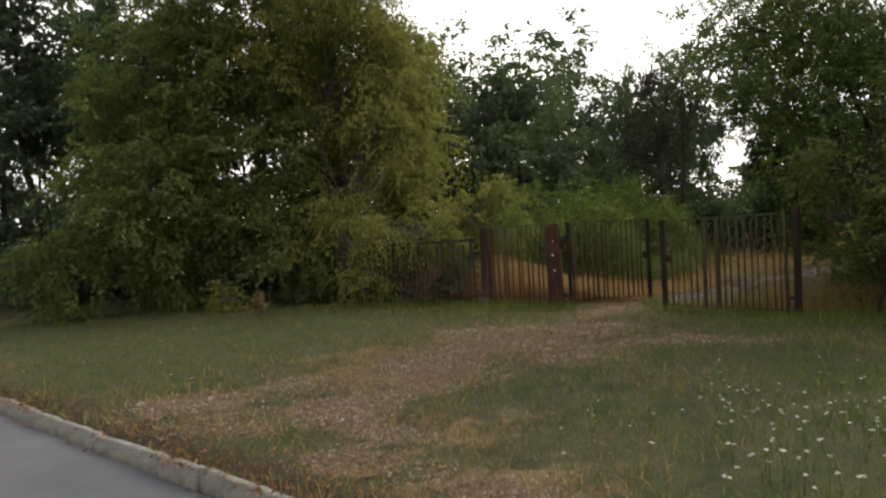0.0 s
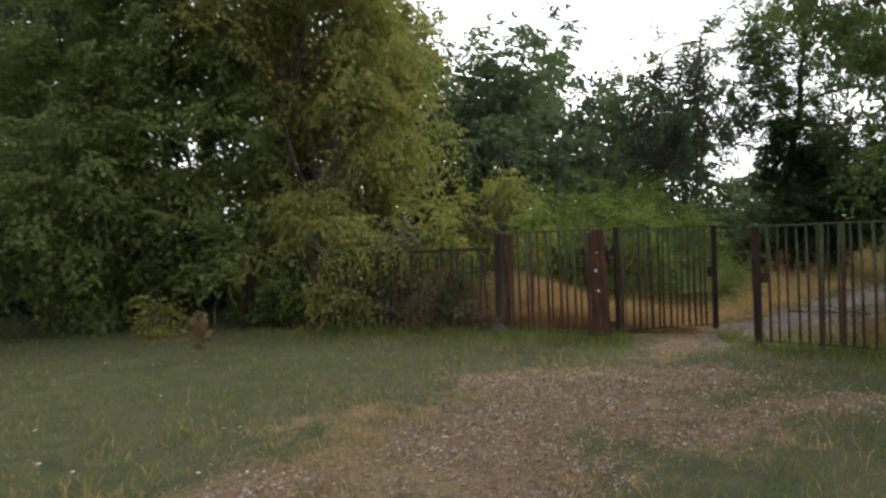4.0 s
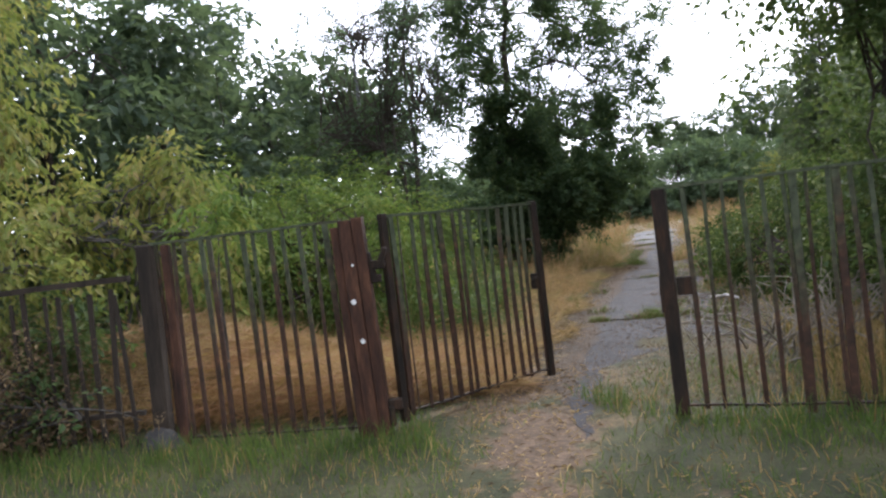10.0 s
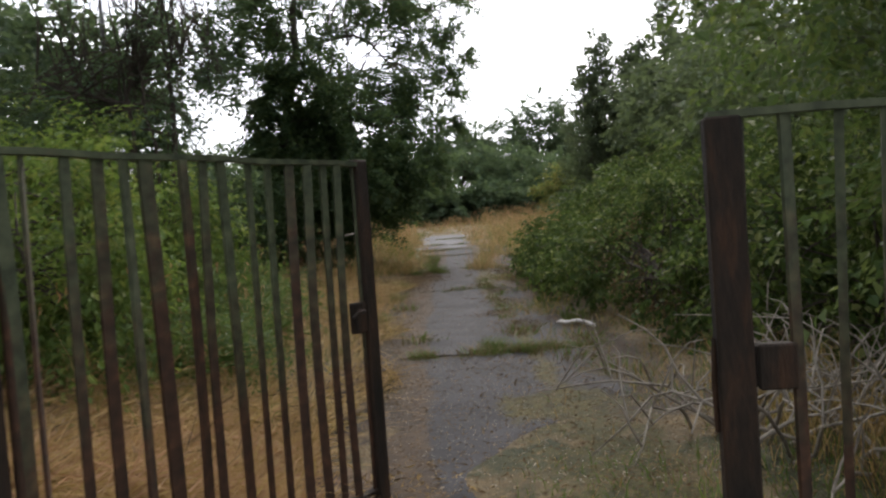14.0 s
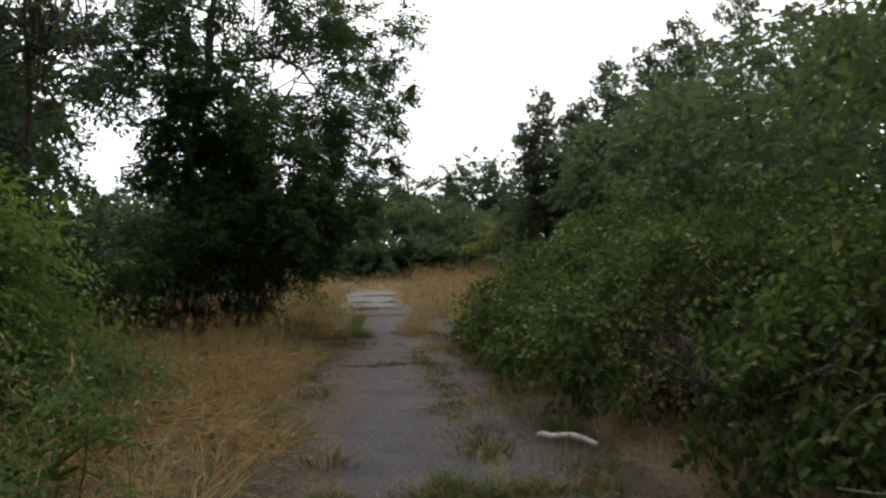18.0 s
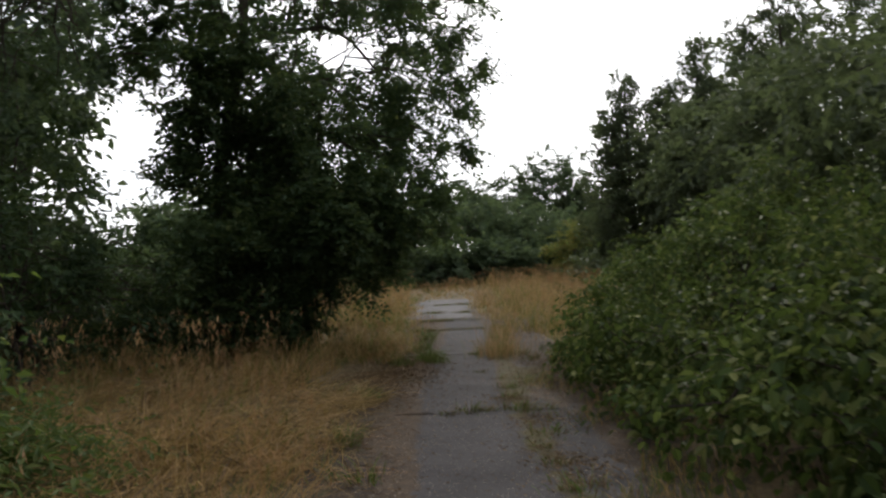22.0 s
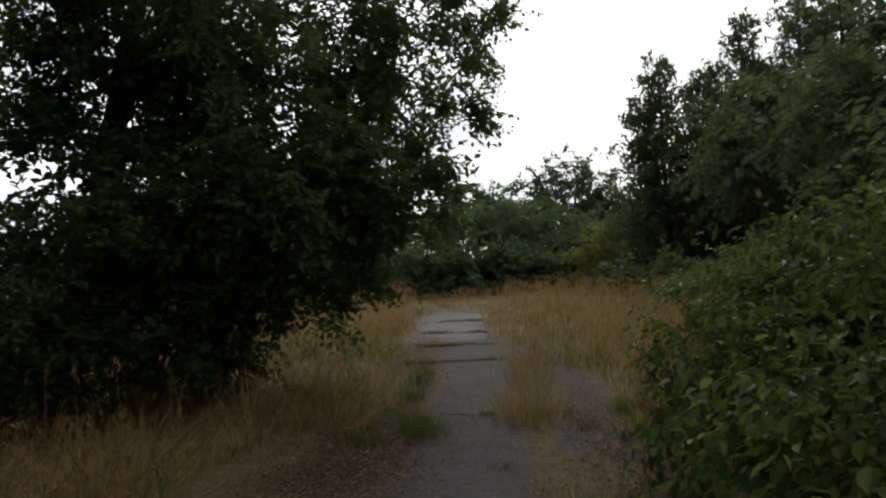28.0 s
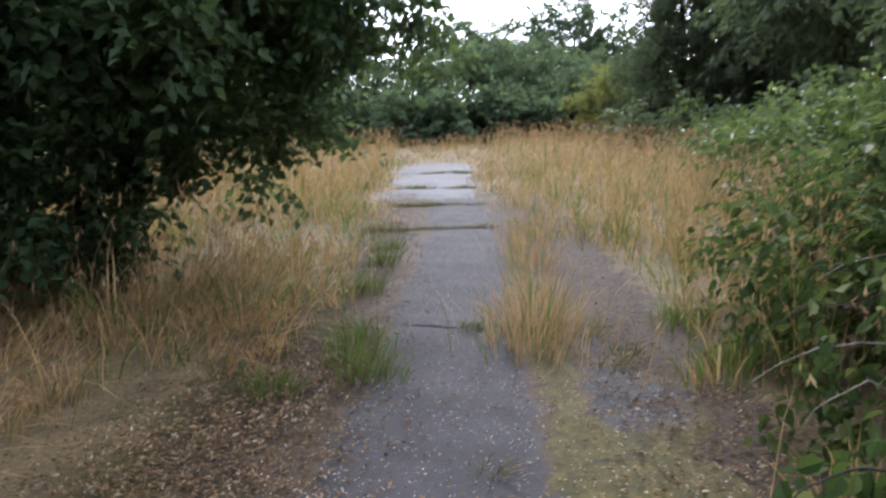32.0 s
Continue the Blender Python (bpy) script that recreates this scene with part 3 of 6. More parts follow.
def clumped(centres, per, spread, seed, wind=(0.0, 0.0)):
    """Places of stalks gathered round centres, the way each leans out, and its centre's number."""
    r = np.random.default_rng(seed)
    which = np.repeat(np.arange(len(centres)), per)
    n = len(which)
    off = r.normal(0, 1, (n, 2)) * np.repeat(np.broadcast_to(spread, (len(centres),)), per)[:, None]
    swing = np.repeat(r.normal(0, 0.3, (len(centres), 2)), per, 0)
    lean = unit(off) * r.random((n, 1)) * 0.6 + swing + np.asarray(wind) + r.normal(0, 0.18, (n, 2))
    return centres[which] + off, np.column_stack([lean, np.zeros(n)]), which


# ---- plan ----
KERB_N, KERB_D = (0.5, 0.866), 2.98
LANE = np.array([(-0.6, 12.6), (0.95, 15.6), (2.3, 18.0), (4.15, 21.3), (5.65, 23.7), (7.5, 26.9), (9.4, 29.7), (12.6, 34.6), (17.6, 43.2), (24.5, 55.0), (30.0, 64.0)])
_seg = np.concatenate([[0], np.cumsum(np.linalg.norm(np.diff(LANE, axis=0), axis=1))])


def lane_at(s):
    """The lane's middle s metres along it, and its way to the right."""
    s = np.asarray(s, float)
    p = np.stack([np.interp(s, _seg, LANE[:, i]) for i in (0, 1)], -1)
    q = np.stack([np.interp(s + 0.4, _seg, LANE[:, i]) - np.interp(s - 0.4, _seg, LANE[:, i]) for i in (0, 1)], -1)
    q = unit(q)
    return p, np.stack([q[..., 1], -q[..., 0]], -1)


_ls = np.linspace(0, _seg[-1], 240)
_lp, _lr = lane_at(_ls)


def lane_coords(x, y):
    """How far along the lane a place lies, and how far to the right of its middle."""
    s = np.empty(len(x))
    u = np.empty(len(x))
    for k in range(0, len(x), 20000):
        p = np.stack([x[k:k + 20000], y[k:k + 20000]], -1)
        d = ((p[:, None] - _lp[None]) ** 2).sum(-1)
        i = d.argmin(1)
        s[k:k + 20000] = _ls[i]
        u[k:k + 20000] = ((p - _lp[i]) * _lr[i]).sum(-1)
    return s, u


def smooth01(a, b, v):
    w = np.clip((v - a) / (b - a), 0, 1)
    return w * w * (3 - 2 * w)


def wave(x, y, scale, seed=0.0):
    """Cheap smooth noise over the plan, about -1 to 1."""
    x, y = x * scale + seed * 1.7, y * scale + seed * 2.3
    return (np.sin(x * 1.0 + 1.3 * np.sin(y * 0.9 + seed)) + np.sin(y * 1.13 + 1.1 * np.sin(x * 1.21 + 2.0)) + 0.6 * np.sin(x * 2.3 + y * 1.9 + seed) + 0.5 * np.sin(x * 3.1 - y * 3.7)) / 2.4


def kerb_distance(x, y):
    return x * KERB_N[0] + y * KERB_N[1] - KERB_D


def ground_z(x, y):
    d = kerb_distance(x, y)
    verge = -0.17 + 0.22 * smooth01(0, 10.5, d)
    z = verge * (1 - smooth01(10, 14, d))
    s = (x - 9) * 0.57 + (y - 30) * 0.82
    z = z + 0.030 * np.where(s > 0, s * s / (s + 4.0), 0) * (1 - smooth01(60, 140, s) * 0.5)
    z = z + 0.016 * wave(x, y, 1.1) * smooth01(0.0, 0.6, d) + 0.008 * wave(x, y, 3.7, 3.0) * smooth01(0.0, 0.6, d)
    z = z + 0.62 * np.exp(-((x + 2.7) / 1.5) ** 2 - ((y - 18.6) / 1.05) ** 2)
    return np.where(d < -0.02, -0.42, z)


def on_ground(xy, dz=0.0):
    return np.column_stack([xy, ground_z(xy[:, 0], xy[:, 1]) + dz])


def bare_mask(x, y):
    """Where the verge is trodden down to gravel: a patch by the kerb and the fan before the gate."""
    def spot(cx, cy, rx, ry, turn=0.0):
        c, s = math.cos(turn), math.sin(turn)
        dx, dy = x - cx, y - cy
        return 1 - ((dx * c + dy * s) / rx) ** 2 - ((dy * c - dx * s) / ry) ** 2
    m = np.maximum.reduce([spot(-3.6, 7.2, 2.6, 1.0, -0.2), spot(-1.5, 11.6, 2.4, 1.9, 0.6), spot(1.0, 11.0, 1.1, 0.55, -0.2), spot(-0.55, 14.3, 0.5, 2.1, -0.36), spot(-1.1, 12.6, 0.8, 1.0, -0.3),
                           spot(-2.4, 9.6, 2.8, 1.3, 0.7), spot(0.2, 16.4, 0.7, 1.4, -0.5), spot(-1.0, 5.0, 2.4, 0.5, -0.5)])
    return np.clip(m, -1, 1) * 0.5 + 0.30 * wave(x, y, 2.6, 1.0)

# ---- large structure ----


def build_ground():
    def axis(a, b, step, far):
        mid = np.arange(a, b + step / 2, step)
        out = np.cumsum(step * 1.28 ** np.arange(1, 60))
        out = np.append(out[out < far], far)
        return np.concatenate([a - out[::-1], mid, b + out])
    xs, ys = axis(-18, 30, 0.26, 2500), axis(-3, 62, 0.3, 2500)
    X, Y = np.meshgrid(xs, ys, indexing="ij")
    x, y = X.ravel(), Y.ravel()
    z = ground_z(x, y)
    s, u = lane_coords(np.clip(x, -40, 60), np.clip(y, -20, 90))
    nx, ny = len(xs), len(ys)
    i, j = np.meshgrid(np.arange(nx - 1), np.arange(ny - 1), indexing="ij")
    f = np.stack([i * ny + j, (i + 1) * ny + j, (i + 1) * ny + j + 1, i * ny + j + 1], -1).reshape(-1, 4)
    d = kerb_distance(x, y)
    inside = smooth01(12.0, 13.5, d)
    dry = np.where(d < 12.5, 0.35 + 0.35 * wave(x, y, 0.8, 2.0) + 0.3 * bare_mask(x, y), 1.02 + 0.2 * wave(x, y, 0.5, 4.0))
    bare = bare_mask(x, y) * (1 - inside) + 0.3 * smooth01(0.5, 0.0, d) + 0.2
    litter = 0.78 * smooth01(2.3, 1.2, np.abs(u)) * inside * smooth01(40, 25, s)
    moss = (0.30 + 0.30 * np.exp(-((u - 0.5) / 0.7) ** 2) * smooth01(8.5, 6.0, s) + 0.2 * np.exp(-((u + 1.5) / 0.5) ** 2)) * inside * smooth01(30, 22, s)
    gap = np.exp(-((u - 0.45) / 0.75) ** 2) * smooth01(1.6, 3.0, s) * smooth01(7.0, 5.5, s)
    dry, moss = dry + 0.3 * gap, np.maximum(moss, 0.62 * gap)
    litter = np.maximum(litter, 0.75 * smooth01(0.9, 0.2, d))
    me = mesh_of("ground", np.column_stack([x, y, z]), f, M_GROUND, attrs={"dry": dry, "bare": bare, "litter": litter, "moss": moss}, smooth=True)
    tagged(new("ground", me), "grassy ground with dry patches and trodden gravel", "ground", kind="structure")


build_ground()


def build_road():
    """The street's asphalt, below the kerb."""
    n = 140
    t = np.linspace(-160, 120, n)
    edge = np.array([-0.17 + 0.02 * math.sin(a * 2.1) + 0.015 * math.sin(a * 5.3) for a in t])
    ds = np.linspace(0, 1, 6)
    v = []
    for a, e in zip(t, edge):
        for q in ds:
            d = KERB_D + e - q * 7.0
            v.append((KERB_N[0] * d + KERB_N[1] * a, KERB_N[1] * d - KERB_N[0] * a, -0.27 + 0.05 * math.sin(q * math.pi)))
    f = [(i * 6 + j, (i + 1) * 6 + j, (i + 1) * 6 + j + 1, i * 6 + j + 1) for i in range(n - 1) for j in range(5)]
    tagged(new("road", mesh_of("road", v, f, M_ROAD, smooth=True)), "dark grey asphalt street beside the verge", "road", kind="structure")


build_road()
LANE_PANELS = [(1.9, 8.05), (8.22, 14.9), (14.92, 20.8), (20.82, 26.0), (26.1, 28.75), (28.86, 32.0), (32.12, 36.0), (36.12, 39.6)]


def build_lane():
    root = tagged(new("path"), "old cracked asphalt lane with moss, leaf litter and grassy joints", "path", kind="structure")
    for k, (a, b) in enumerate(LANE_PANELS):
        ss = np.linspace(a, b, max(6, int((b - a) / 0.11)))
        p, right = lane_at(ss)
        lft = -1.02 - 0.16 * np.sin(ss * 1.9) - 0.09 * np.sin(ss * 5.1 + 1) - 0.05 * np.sin(ss * 11.0)
        rgt = 1.18 + 0.2 * np.sin(ss * 1.3 + 2) + 0.1 * np.sin(ss * 4.3) + 0.05 * np.sin(ss * 9.7)
        rgt = rgt * (1 - 0.62 * smooth01(21.5, 24.5, ss))
        rgt = rgt * (1 + 0.7 * smooth01(31.0, 36.0, ss))
        lft = lft * (1 + 0.5 * smooth01(26.0, 29.0, ss))
        rgt = rgt * smooth01(4.4, 6.4, ss) + (-0.34 + 0.05 * np.sin(ss * 7)) * smooth01(6.4, 4.4, ss)
        lft = lft * (0.80 + 0.20 * smooth01(3.5, 7.0, ss))
        narrow = smooth01(3.4, 2.0, ss)
        lft, rgt = lft * (1 - narrow) + (-0.46 - 0.05 * np.sin(ss * 9)) * narrow, rgt * (1 - narrow) + (-0.40 + 0.05 * np.sin(ss * 13)) * narrow
        m = 19
        w = np.linspace(0, 1, m)
        u = lft[:, None] * (1 - w) + rgt[:, None] * w
        jit = np.zeros_like(ss)
        jit[0], jit[-1] = 1, -1
        along = unit(np.stack([-right[:, 1], right[:, 0]], -1))
        xy = p[:, None] + right[:, None] * u[..., None] + along[:, None] * (jit[:, None] * 0.03 * np.sin(w * 23 + k * 2.0)[None])[..., None]
        x, y = xy[..., 0].ravel(), xy[..., 1].ravel()
        z = ground_z(x, y) - 0.012 + np.repeat(0.017 + 0.013 * smooth01(4.0, 8.0, ss), m) * np.tile(np.clip(np.minimum(w, 1 - w) * 14.0, 0, 1), len(ss))
        n = len(ss)
        top = np.column_stack([x, y, z])
        i, j = np.meshgrid(np.arange(n - 1), np.arange(m - 1), indexing="ij")
        f = [np.stack([i * m + j, i * m + j + 1, (i + 1) * m + j + 1, (i + 1) * m + j], -1).reshape(-1, 4)]
        rim = np.concatenate([np.arange(m), np.arange(1, n) * m + m - 1, (n - 1) * m + np.arange(m - 2, -1, -1), np.arange(n - 2, 0, -1) * m])
        low = top[rim] - np.array([0, 0, 0.06])
        r0 = np.arange(len(rim))
        r1 = (r0 + 1) % len(rim)
        f.append(np.stack([rim[r0], n * m + r0, n * m + r1, rim[r1]], -1))
        S, U = np.repeat(ss, m), u.ravel()
        V = np.concatenate([S, S[rim]]), np.concatenate([U, U[rim]])
        S, U = V
        far = smooth01(14.0, 17.5, S)
        edge_l, edge_r = smooth01(-0.45, -0.72, U), smooth01(0.85 - 0.48 * far, 1.15 - 0.62 * far, U)
        island = np.exp(-((S - 19.2) / 0.45) ** 2 - ((U - 0.88) / 0.26) ** 2)
        moss = 0.14 + (0.46 + 0.10 * np.sin(S * 2.9)) * np.exp(-((U - 0.52 - 0.05 * np.sin(S * 0.8)) / 0.17) ** 2) + 0.30 * np.exp(-((U + 1.0) / 0.25) ** 2) * (0.6 + 0.4 * np.sin(S * 1.3))
        moss = moss + 0.42 * np.exp(-((S - 18.0) / 1.3) ** 2) * smooth01(0.4, 0.6, U) + 0.35 * np.exp(-((S - 17.6) / 0.5) ** 2 - ((U + 0.75) / 0.3) ** 2) - 0.5 * island
        moss = moss + 0.52 * smooth01(-0.25, 0.0, U) * smooth01(6.6, 5.6, S) * (0.75 + 0.5 * np.sin(S * 3.4 + U * 2.0)) + 0.22 * smooth01(0.45, 0.6, U) * smooth01(15.0, 16.5, S)
        moss = moss * smooth01(29, 26, S)
        litter = 0.15 + 0.66 * edge_l + 0.46 * edge_r + 0.10 * np.sin(S * 2.3 + U * 2) - 0.6 * island - 0.75 * np.exp(-((S - 17.75) / 0.45) ** 2 - ((U + 0.95) / 0.32) ** 2) + 0.34 * np.exp(-((U - 0.5) / 0.2) ** 2)
        pale = 0.95 * smooth01(28.5, 31.5, S)
        me = mesh_of("panel", np.concatenate([top, low]), np.concatenate(f), M_PATH, attrs={"moss": moss, "litter": litter, "pale": pale})
        part("panel", me, root)


build_lane()


def kerb_line():
    root = tagged(new("kerb"), "worn grey concrete kerb stones along the street", "kerb", kind="structure")
    shapes = []
    for k in range(4):
        bm = bmesh.new()
        bmesh.ops.create_cube(bm, size=1.0)
        bmesh.ops.scale(bm, vec=(0.985, 0.15, 0.34), verts=bm.verts)
        bmesh.ops.subdivide_edges(bm, edges=[e for e in bm.edges if abs((e.verts[0].co - e.verts[1].co).x) > 0.5], cuts=4)
        bmesh.ops.bevel(bm, geom=[e for e in bm.edges if e.verts[0].co.z > 0.1 and e.verts[1].co.z > 0.1 and abs(e.verts[0].co.y - e.verts[1].co.y) < 0.01], offset=0.035, segments=2, affect="EDGES")
        for v in bm.verts:
            v.co += Vector(noise.noise_vector(v.co * 5.0 + Vector((k * 9.0, 0, 0)))) * 0.016
        shapes.append(bm_mesh("kerb_stone", bm, M_KERB, True))
    turn = -math.degrees(math.atan2(KERB_N[0], KERB_N[1]))
    for k in range(-32, 22):
        a, d = k * 1.0, KERB_D - 0.075 + rng.normal(0, 0.012)
        part("kerb_stone", shapes[k % 4], root, "", pose(KERB_N[0] * d + KERB_N[1] * a, KERB_N[1] * d - KERB_N[0] * a, -0.30 + rng.normal(0, 0.008), rng.normal(0, 1.0), rng.normal(0, 0.6), turn + rng.normal(0, 0.7)))


kerb_line()

# ---- gate and fences ----
GATE_Z = 0.06


def bar_shape(h, w, t, lean, bow, k):
    """One upright of flat or angle steel, slightly bent."""
    bm = bmesh.new()
    rings = []
    for i in range(6):
        z = h * i / 5
        ox = lean * z + bow * math.sin(math.pi * i / 5)
        oy = 0.4 * bow * math.sin(math.pi * i / 5 + k)
        rings.append([bm.verts.new((ox + a * w / 2, oy + b * t / 2, z)) for a, b in ((-1, -1), (1, -1), (1, 1), (-1, 1))])
    for a, b in zip(rings, rings[1:]):
        for j in range(4):
            bm.faces.new((a[j], a[(j + 1) % 4], b[(j + 1) % 4], b[j]))
    bm.faces.new(rings[0])
    bm.faces.new(rings[-1])
    return bm_mesh("bar", bm, M_BAR)


BARS = [bar_shape(1.58, (0.041, 0.032, 0.045, 0.036)[k % 4], (0.014, 0.012, 0.018, 0.013)[k % 4], (-0.012, 0.006, -0.006, 0.010, -0.018, 0.0)[k % 6], (0.008, -0.006, 0.012, -0.010, 0.004, -0.014)[k % 6], k) for k in range(12)]


def rail(a, b, w, t, mat, name="rail"):
    """A straight bar of angle steel from a to b, in the fence's own frame along x."""
    L = math.hypot(b[0] - a[0], b[2] - a[2])
    bm = bmesh.new()
    n = 9
    rings = []
    for i in range(n):
        f = i / (n - 1)
        x, z = a[0] + (b[0] - a[0]) * f, a[2] + (b[2] - a[2]) * f + 0.004 * math.sin(i * 2.1)
        rings.append([bm.verts.new((x, p * w / 2, z + q * t / 2)) for p, q in ((-1, -1), (1, -1), (1, 1), (-1, 1))])
    for p, q in zip(rings, rings[1:]):
        for j in range(4):
            bm.faces.new((p[j], p[(j + 1) % 4], q[(j + 1) % 4], q[j]))
    bm.faces.new(rings[0])
    bm.faces.new(rings[-1])
    return bm_mesh(name, bm, mat)


def barred_panel(name, a, b, label, category, count, top, low, drop=0.0, seed=1, thin=1.0, kind=""):
    """A panel of uprights between a top and a bottom rail, from a to b on the plan. Returns its root and length."""
    r = np.random.default_rng(seed)
    L = math.hypot(b[0] - a[0], b[1] - a[1])
    root = tagged(new(name), label, category, kind=kind)
    root.matrix_basis = pose(a[0], a[1], GATE_Z, 0, 0, math.degrees(math.atan2(b[1] - a[1], b[0] - a[0])))
    part("top_rail", rail((0, 0, top), (L, 0, top + drop), 0.045, 0.022, M_BAR, "top_rail"), root)
    part("bottom_rail", rail((0, 0, low), (L, 0, low + drop), 0.04, 0.014, M_RUST, "bottom_rail"), root)
    for i in range(count):
        x = (i + 0.75 + r.normal(0, 0.10)) / (count + 0.5) * L
        z0 = low - 0.02 + r.normal(0, 0.01)
        zs = (top + drop * x / L - z0 - 0.008) / 1.58
        part("bar", BARS[r.integers(12)], root, "", Matrix.LocRotScale((x, r.normal(0, 0.004), z0), Euler((0, 0, r.normal(0, 0.25))), (thin * (0.8 + 0.4 * r.random()), thin, zs)))
    return root, L


def stile(parent, x, h, w, d, lean=0.0, mat=None, z0=0.0, name="stile"):
    return part(name, block(name, (w, d, h), mat or M_RUST, 0.006, 0.004), parent, "", Matrix.LocRotScale((x, 0, z0), Euler((0, radians(lean), 0)), None))


def build_gate():
    # post between fixed panel and leaf: three steel sections side by side
    post = tagged(new("gate_post"), "thick rusty red-brown steel gate post with white paint spots", "gate post")
    post.matrix_basis = pose(-1.385, 15.6, 0.0, 0, -1.5, -20)
    for name, x, w, d, h in (("channel", -0.094, 0.072, 0.10, 1.71), ("column", -0.004, 0.104, 0.14, 1.755), ("channel", 0.092, 0.084, 0.11, 1.765)):
        part(name, block(name, (w, d, h), M_POST, 0.006, 0.005), post, "", pose(x, 0, 0))
    for z, x, s in ((1.115, -0.012, 0.022), (0.80, 0.016, 0.019), (1.40, 0.018, 0.011)):
        bm = bmesh.new()
        bmesh.ops.create_cone(bm, cap_ends=True, segments=11, radius1=s, radius2=s * 0.85, depth=0.006)
        for v in bm.verts:
            v.co.x *= 1 + 0.25 * noise.noise(v.co * 60)
        part("paint_spot", bm_mesh("paint_spot", bm, M_WHITE), post, "white paint spot", pose(x, -0.074, z, 90, 0, 0))
    bm = bmesh.new()
    for cx, cz, sx, sz in ((0.14, 1.36, 0.06, 0.24), (0.20, 1.38, 0.12, 0.07), (0.175, 1.27, 0.08, 0.06), (0.245, 1.44, 0.05, 0.15)):
        got = bmesh.ops.create_cube(bm, size=1.0)["verts"]
        bmesh.ops.scale(bm, vec=(sx, 0.05, sz), verts=got)
        bmesh.ops.rotate(bm, cent=(0, 0, 0), matrix=Euler((0, 6 * (cx - 0.17), 0)).to_matrix(), verts=got)
        bmesh.ops.translate(bm, vec=(cx, 0.012 + 0.02 * (cz - 1.36), cz), verts=got)
    bmesh.ops.bevel(bm, geom=bm.edges[:], offset=0.008, segments=1, affect="EDGES")
    for v in bm.verts:
        v.co += Vector(noise.noise_vector(v.co * 14.0)) * 0.012
    part("hinge", bm_mesh("hinge", bm, M_RUST), post, "dark twisted hinge bracket")
    low = part("hinge", block("hinge", (0.11, 0.06, 0.09), M_RUST, 0.01, 0.012), post, "dark rusty lower hinge block", pose(0.19, -0.01, 0.23))
    part("pin", block("pin", (0.05, 0.05, 0.16), M_RUST, 0.012, 0.008), low, "", pose(-0.03, -0.02, -0.12))

    leaf, L = barred_panel("gate_leaf", (-1.14, 15.70), (0.53, 16.54), "open rusty barred gate leaf with flaking green paint", "gate", 16, 1.70, 0.09, 0.0, 3)
    stile(leaf, 0.02, 1.70, 0.065, 0.06, 0.0, M_RUST, 0.02)
    stile(leaf, 0.085, 1.66, 0.022, 0.03, 0.3, M_BAR, 0.02, "bar")
    stile(leaf, L - 0.04, 1.70, 0.085, 0.05, 0.0, M_RUST, 0.02)
    lock = part("lock", block("lock", (0.09, 0.04, 0.15), M_RUST, 0.006, 0.003), leaf, "", pose(L - 0.125, 0, 0.88))
    v, f = tube([(0, 0, 0), (0, -0.05, 0.0), (-0.06, -0.06, 0.0), (-0.10, -0.06, -0.02)], [0.009] * 4, 7)
    part("handle", mesh_of("handle", v, f, M_RUST, smooth=True), lock, "rusty bent latch handle", pose(-0.02, -0.01, 0.11))
    part("wire_tie", mesh_of("wire_tie", *tube([(-0.03, -0.02, 0), (0.03, -0.022, 0.004)], [0.005, 0.005], 6), M_STICK), leaf, "pale wire tie", pose(L - 0.17, 0, 1.36))

    right, L = barred_panel("gate_leaf", (0.665, 14.57), (2.56, 13.10), "open rusty barred gate leaf with a square lock box", "gate", 18, 1.645, 0.07, 0.0, 5, 0.74)
    stile(right, 0.05, 1.64, 0.10, 0.06, -0.5, M_RUST, 0.0)
    part("lock_box", block("lock_box", (0.11, 0.05, 0.13), M_RUST, 0.006, 0.003), right, "square rusty lock box", pose(0.155, 0, 0.87))
    for x in (0.90, 1.16):
        stile(right, x, 1.63, 0.055, 0.03, 0.6, M_BAR, 0.01)
    stile(right, L - 0.03, 1.66, 0.05, 0.05, 0.0, M_BAR, 0.0)
    v, f = tube([(-0.01, 0, 0), (-0.016, 0, -0.12), (-0.012, 0, -0.27)], [0.008] * 3, 6)
    part("chain", mesh_of("chain", v, f, M_RUST), right, "", pose(0.0, 0, 1.02))

    panel, L = barred_panel("barred_fence", (-3.0, 16.42), (-1.47, 15.66), "rusty barred fence panel beside the gate post", "fence", 13, 1.70, 0.05, 0.0, 8)
    stile(panel, 0.13, 1.68, 0.075, 0.05, 0.6, M_POST, 0.0)

    far = tagged(new("gate_post"), "slim dark rusty post at the hinge of the gate leaf", "gate post")
    far.matrix_basis = pose(2.68, 13.04, -0.05, 0, 1.0, -38)
    part("column", block("column", (0.09, 0.09, 1.86), M_RUST, 0.006, 0.006), far)
    for z in (0.36, 1.5):
        part("hinge", block("hinge", (0.11, 0.04, 0.05), M_RUST, 0.006, 0.004), far, "", pose(-0.07, 0, z))

    old = tagged(new("fence_post"), "old grey weathered fence post with a stone at its foot", "fence post")
    old.matrix_basis = pose(-3.06, 16.45, 0.0, 0, 1.0, -20)
    part("post", block("post", (0.14, 0.13, 1.76), M_WOOD, 0.015, 0.02), old)
    bm = bmesh.new()
    bmesh.ops.create_icosphere(bm, subdivisions=3, radius=0.17)
    for v in bm.verts:
        v.co = Vector((v.co.x * 1.1, v.co.y * 0.9, v.co.z * 1.2)) * (1 + 0.25 * noise.noise(v.co * 4))
    part("stone", bm_mesh("stone", bm, M_STONE, True), old, "rounded grey stone", pose(0.0, -0.09, 0.03))


build_gate()


PICKETS = [b.copy() for b in BARS[:4]]
